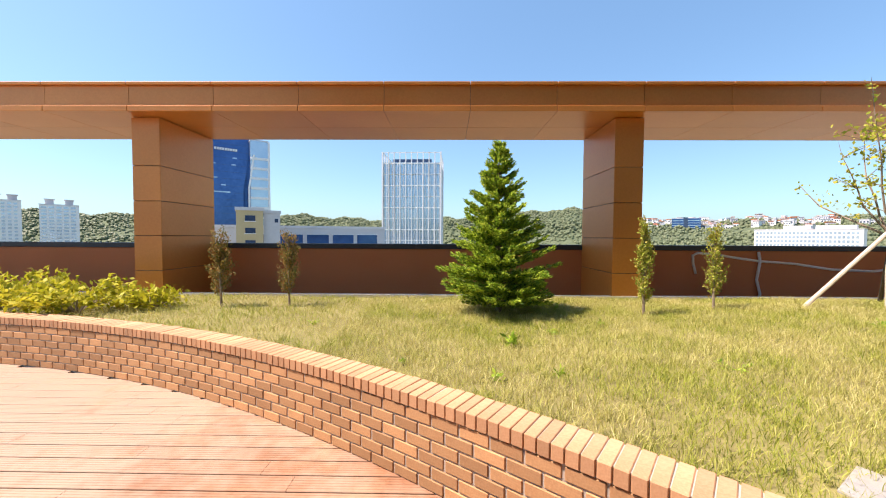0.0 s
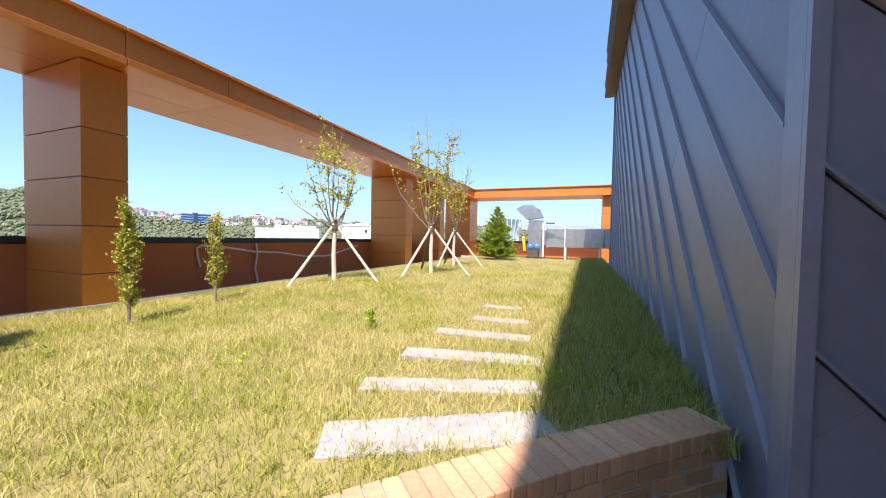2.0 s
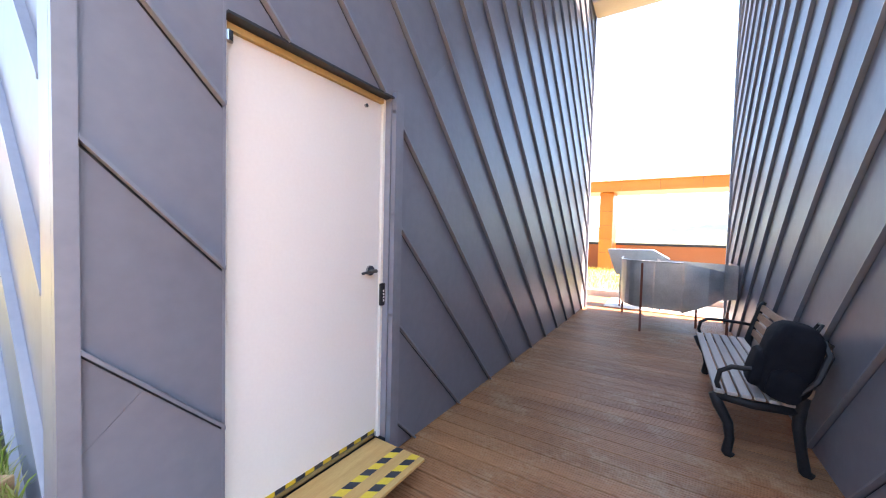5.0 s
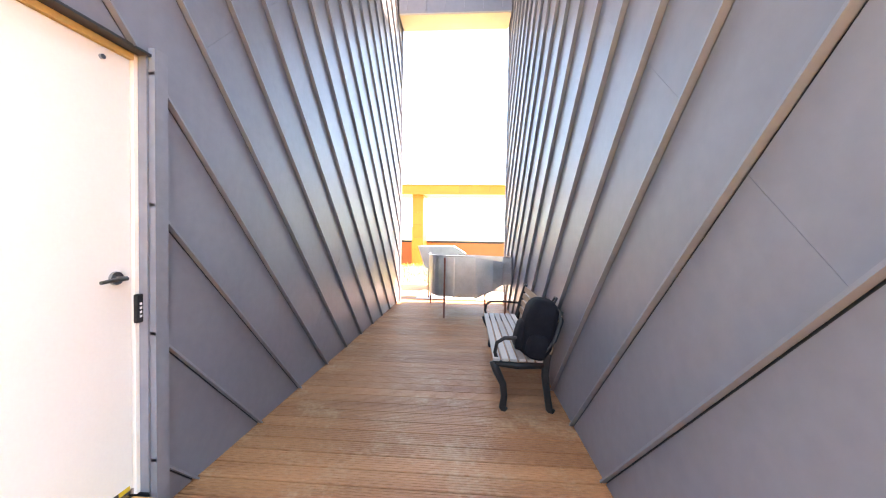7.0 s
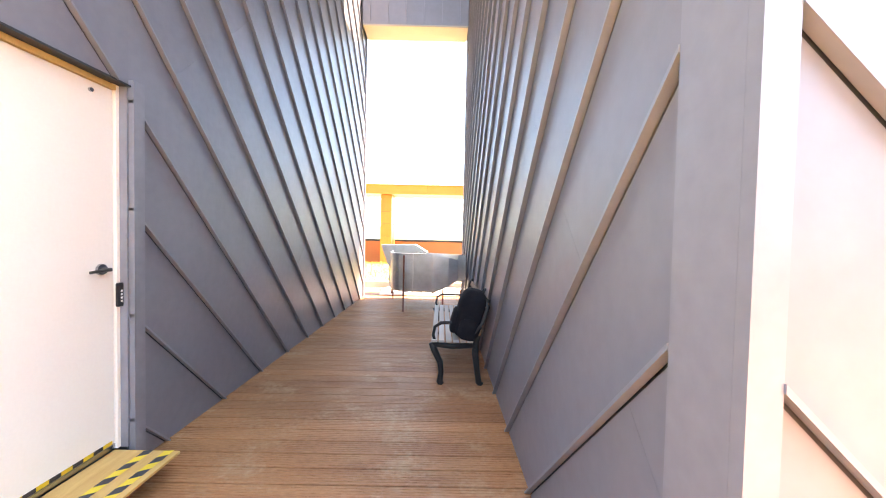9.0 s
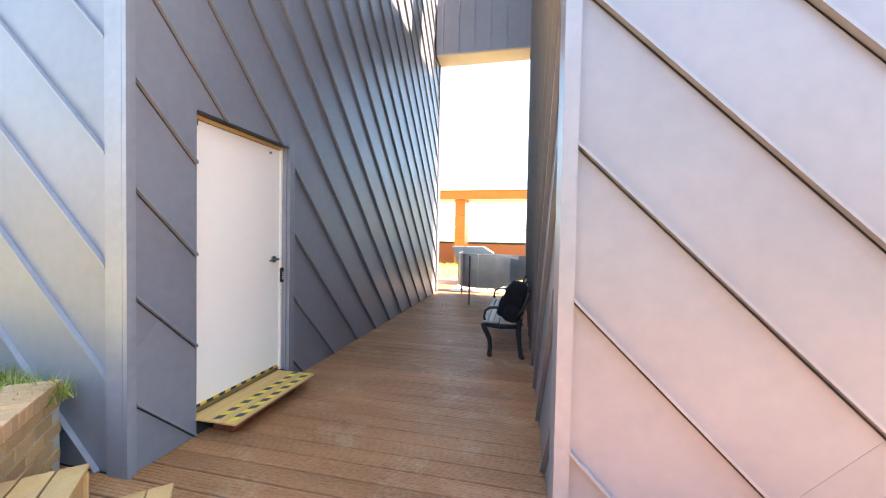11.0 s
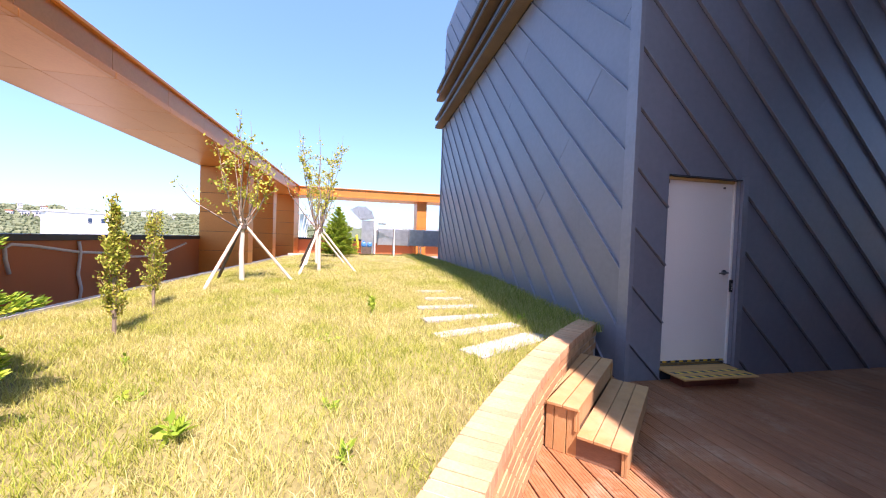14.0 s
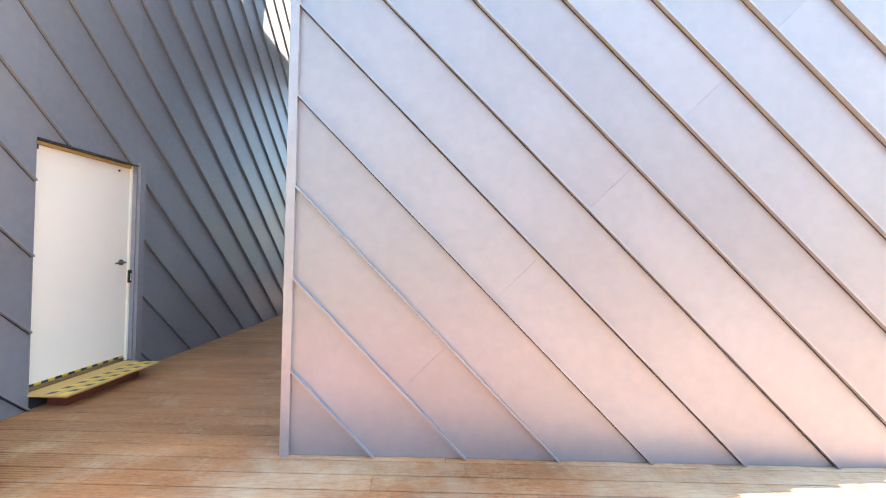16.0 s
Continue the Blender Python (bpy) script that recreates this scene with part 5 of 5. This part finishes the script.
for r in range(5):
    for k in range(10):
        if rr.random() < 0.75:
            x = -w / 2 + w * k / 10 + 0.35
            part("pane", box(bmesh.new(), x, x + w / 10 - 0.7, 0.37, 0.399, 23.5 + r * 1.9 - 4, 25 + r * 1.9 - 4), "darkglass" if r < 3 else "glass", tower)
for k in range(7):
    y = 0.4 + 19.6 * k / 6
    for x in (-w / 2 + 0.1, w / 2 - 0.1):
        part("mullion", box(bmesh.new(), x - 0.2, x + 0.2, y - 0.15, y + 0.15, 0, h), "white", tower)
for z in (h - 0.4, h - 4.4, h - 13, h - 22, h - 31):
    for x in (-w / 2, w / 2 - 0.2):
        part("band", box(bmesh.new(), x, x + 0.2, 0.4, 20, z, z + 0.4), "white", tower)
part("crown_rail", box(bmesh.new(), -w / 2, w / 2, 19.8, 20.2, h - 0.5, h), "white", tower)
part("plant_room", box(bmesh.new(), -w / 2 + 3, w / 2 - 4, 5, 14, h - 4, h - 1.8), "darkglass", tower)

# blue glass tower with a white banded side
dist = 175.0
tb, w, h = block("blue_tower", "deep blue glass office tower with white banded side", -51, -60.9, 13.4, dist, 24, "blueglass", 6)
for k in range(24):
    part("floor_line", box(bmesh.new(), -w / 2, w / 2, -0.12, -0.01, 3 + k * 2.9, 3.12 + k * 2.9), "darkglass", tb)
rr = random.Random(8)
for k in range(16):
    x, z = rr.uniform(-2, w / 2 - 3), 32 + rr.randrange(12) * 2.9
    part("open_pane", box(bmesh.new(), x, x + 1.6, -0.3, -0.13, z, z + 0.5), "glass", tb)
for k in range(9):
    part("sign_bar", box(bmesh.new(), w / 2 - 13 + k * 0.95, w / 2 - 12.3 + k * 0.95, -0.5, -0.2, h - 6.2, h - 5.2), "white", tb, "white lettering too far to read")
sd, w2, h2 = block("blue_tower_wing", "banded white and glass wing of the blue tower", -60.95, -63.2, 13.1, dist - 2, 20, "glass", 6)
for k in range(14):
    part("band", box(bmesh.new(), -w2 / 2, w2 / 2, -0.3, -0.01, h2 - 8 - k * 4.2, h2 - 7 - k * 4.2), "white", sd)
part("edge", extrude_poly([(-w2 / 2 - 1.0, 0), (-w2 / 2 - 0.3, 0), (-w2 / 2 - 0.3, h2 * 0.72), (-w2 / 2 + 1.6, h2 - 6), (-w2 / 2 + 1.0, h2 - 6), (-w2 / 2 - 1.0, h2 * 0.72)], lambda u, v, t: (u, -0.6 + t, v), 0, 0.25), "white", sd)
part("edge", box(bmesh.new(), w2 / 2 - 0.1, w2 / 2 + 0.7, -0.4, 1, 0, h2), "white", sd)

# beige and grey low buildings
bb, w, h = block("beige_building", "beige rendered building with small dark windows", -59.0, -62.4, 3.55, 62, 9, "beige", 0)
for k in range(3):
    win = part("window", box(bmesh.new(), -0.65, 0.75, -0.06, 0.02, h - 1.6 - k * 1.9, h - 0.75 - k * 1.9), "darkglass", bb)
    part("frame", box(bmesh.new(), -0.75, 0.85, -0.1, -0.061, h - 1.7 - k * 1.9, h - 1.6 - k * 1.9), "white", win)
gb, w, h = block("grey_annex", "plain grey concrete annex beside the beige building", -62.45, -64.6, 3.2, 63, 9, "greywall", 0)
part("vent_opening", box(bmesh.new(), w / 2 - 0.8, w / 2 - 0.3, -0.04, 0.02, h - 1.4, h - 0.8), "darkglass", gb)
lb, w, h = block("long_hall", "long pale industrial hall with blue strip windows", -56.0, -79.9, 1.12, 75, 18, "greywall", 0)
for k in range(5):
    x = -w / 2 + 6.6 + k * 4.85
    win = part("window", box(bmesh.new(), x, x + 4.1, -0.08, 0.02, h - 3.0, h - 1.2), "blueglass", lb)
    part("frame", box(bmesh.new(), x - 0.1, x + 4.2, -0.14, -0.081, h - 1.2, h - 1.08), "white", win)
part("downpipe", tube(bmesh.new(), [(-4.6, -0.4, 0), (-4.6, -0.4, h + 0.9), (-4.6, 0.8, h + 1.0)], 0.22, 8), "white", lb)

# apartment towers
for a0, a1, el in ((-37.2, -39.5, 3.45), (-40.7, -43.7, 3.2), (-33.5, -35.8, 3.2)):
    ap, w, h = block("apartment_tower", "white high-rise apartment block far off", a0, a1, el, 460, 18, "white", 0)
    for k in range(5):
        for f in range(17):
            x = -w / 2 + 1.2 + k * (w - 2) / 5
            z = h - 3.2 - f * 2.9
            part("window", box(bmesh.new(), x, x + (w - 2) / 5 - 1.4, -0.15, 0.02, z, z + 1.5), "glass", ap)
    for x in (-w * 0.25, w * 0.25):
        part("roof_house", box(bmesh.new(), x - 2.6, x + 2.6, 4, 12, h + 0.5, h + 4.5), "greywall", ap)
        part("roof_ring", box(bmesh.new(), x - 3.2, x + 3.2, 3, 13, h + 4.51, h + 5.2), "greywall", ap)

# white complex, town and others
wc, w, h = block("white_complex", "long white institutional building with gridded windows", -130.3, -139.0, 0.95, 300, 20, "white", -8)
for k in range(26):
    for f in range(4):
        x, z = -w / 2 + 1 + k * (w - 2) / 26, h - 2.6 - f * 2.4
        part("window", box(bmesh.new(), x, x + (w - 2) / 26 - 0.6, -0.12, 0.02, z, z + 1.5), "glass", wc)
for x, hw in ((-4, 6), (12, 8)):
    part("roof_house", box(bmesh.new(), x - hw, x + hw, 4, 12, h + 0.51, h + 2.6), "greywall", wc)
wb, w, h = block("white_house", "plain white building with two small windows", -142.6, -147.6, 1.6, 110, 9, "white", 6)
for x in (w * 0.18, w * 0.4):
    win = part("window", box(bmesh.new(), x - 0.35, x + 0.35, -0.06, 0.02, h - 2.0, h - 1.0), "darkglass", wb)
    part("frame", box(bmesh.new(), x - 0.45, x + 0.45, -0.1, -0.061, h - 2.1, h - 2.0), "greywall", win)
part("roof_house", box(bmesh.new(), -w * 0.1, w * 0.3, 3, 6, h + 0.51, h + 0.9), "white", wb)
bl, w, h = block("blue_block", "blue glass office block far off", -121.9, -125.1, 2.55, 620, 20, "blueglass", 0)
for f in range(6):
    part("band", box(bmesh.new(), -w / 2, w / 2, -0.3, -0.01, h - 3.6 - f * 3.4, h - 2.9 - f * 3.4), "glass", bl)
part("core", box(bmesh.new(), -3, 2, -0.5, -0.31, 20, h + 1.5), "darkglass", bl)
part("podium", box(bmesh.new(), -w / 2 - 4, w / 2 + 3, -6, -0.6, h - 26, h - 22), "white", bl)
rr = random.Random(15)
for i in range(230):
    az = rr.uniform(-137, -111) if i < 190 else rr.uniform(-172, -137)
    f = rr.uniform(0.3, 0.5)
    d = R0 + (R2 - R0) * f
    zb = -30.5 + (z_at(ridge_el(az), R1) + 30.5) * math.sin(f / 0.5 * math.pi / 2) ** 1.3
    wd, dp, hh = rr.uniform(3, 9), rr.uniform(5, 8), rr.uniform(3, 8.5)
    b = empty("town_house", "small white building of the distant hillside town", "building", Matrix.Translation(at_az(az, d, zb)) @ pose(0, 0, 0, 0, 0, az - 90 + rr.uniform(-25, 25)), group="distant town")
    part("wall", box(bmesh.new(), -wd / 2, wd / 2, 0, dp, -20, hh), rr.choice(("white", "white", "greywall")), b)
    part("roof", box(bmesh.new(), -wd / 2 - 0.4, wd / 2 + 0.4, -0.4, dp + 0.4, hh + 0.02, hh + 0.8), rr.choice(("greywall", "rust", "greywall")), b)
    for k in range(3):
        part("window", box(bmesh.new(), -wd / 2 + wd * (k + 0.25) / 3, -wd / 2 + wd * (k + 0.75) / 3, -0.1, 0.02, hh - 3.4, hh - 1.6), "darkglass", b)
# glassy round-roofed hall in the west
dm = empty("round_hall", "pale glass hall with a flared round roof", "building", facing(-168.6, 120, 0))
hh = z_at(3.2, 120) + 30
bm = bmesh.new()
tube(bm, [(0, 6, 0), (0, 6, hh - 5), (0, 6, hh - 1.2), (0, 6, hh)], [3.2, 3.0, 3.4, 4.4], 20)
part("drum", bm, "glass", dm)
for k in range(10):
    a = math.pi + math.pi * k / 9
    part("rib", tube(bmesh.new(), [(3.3 * math.cos(a), 6 + 3.3 * math.sin(a), 20), (3.1 * math.cos(a), 6 + 3.1 * math.sin(a), hh - 5), (4.5 * math.cos(a), 6 + 4.5 * math.sin(a), hh)], 0.12, 5), "white", dm)
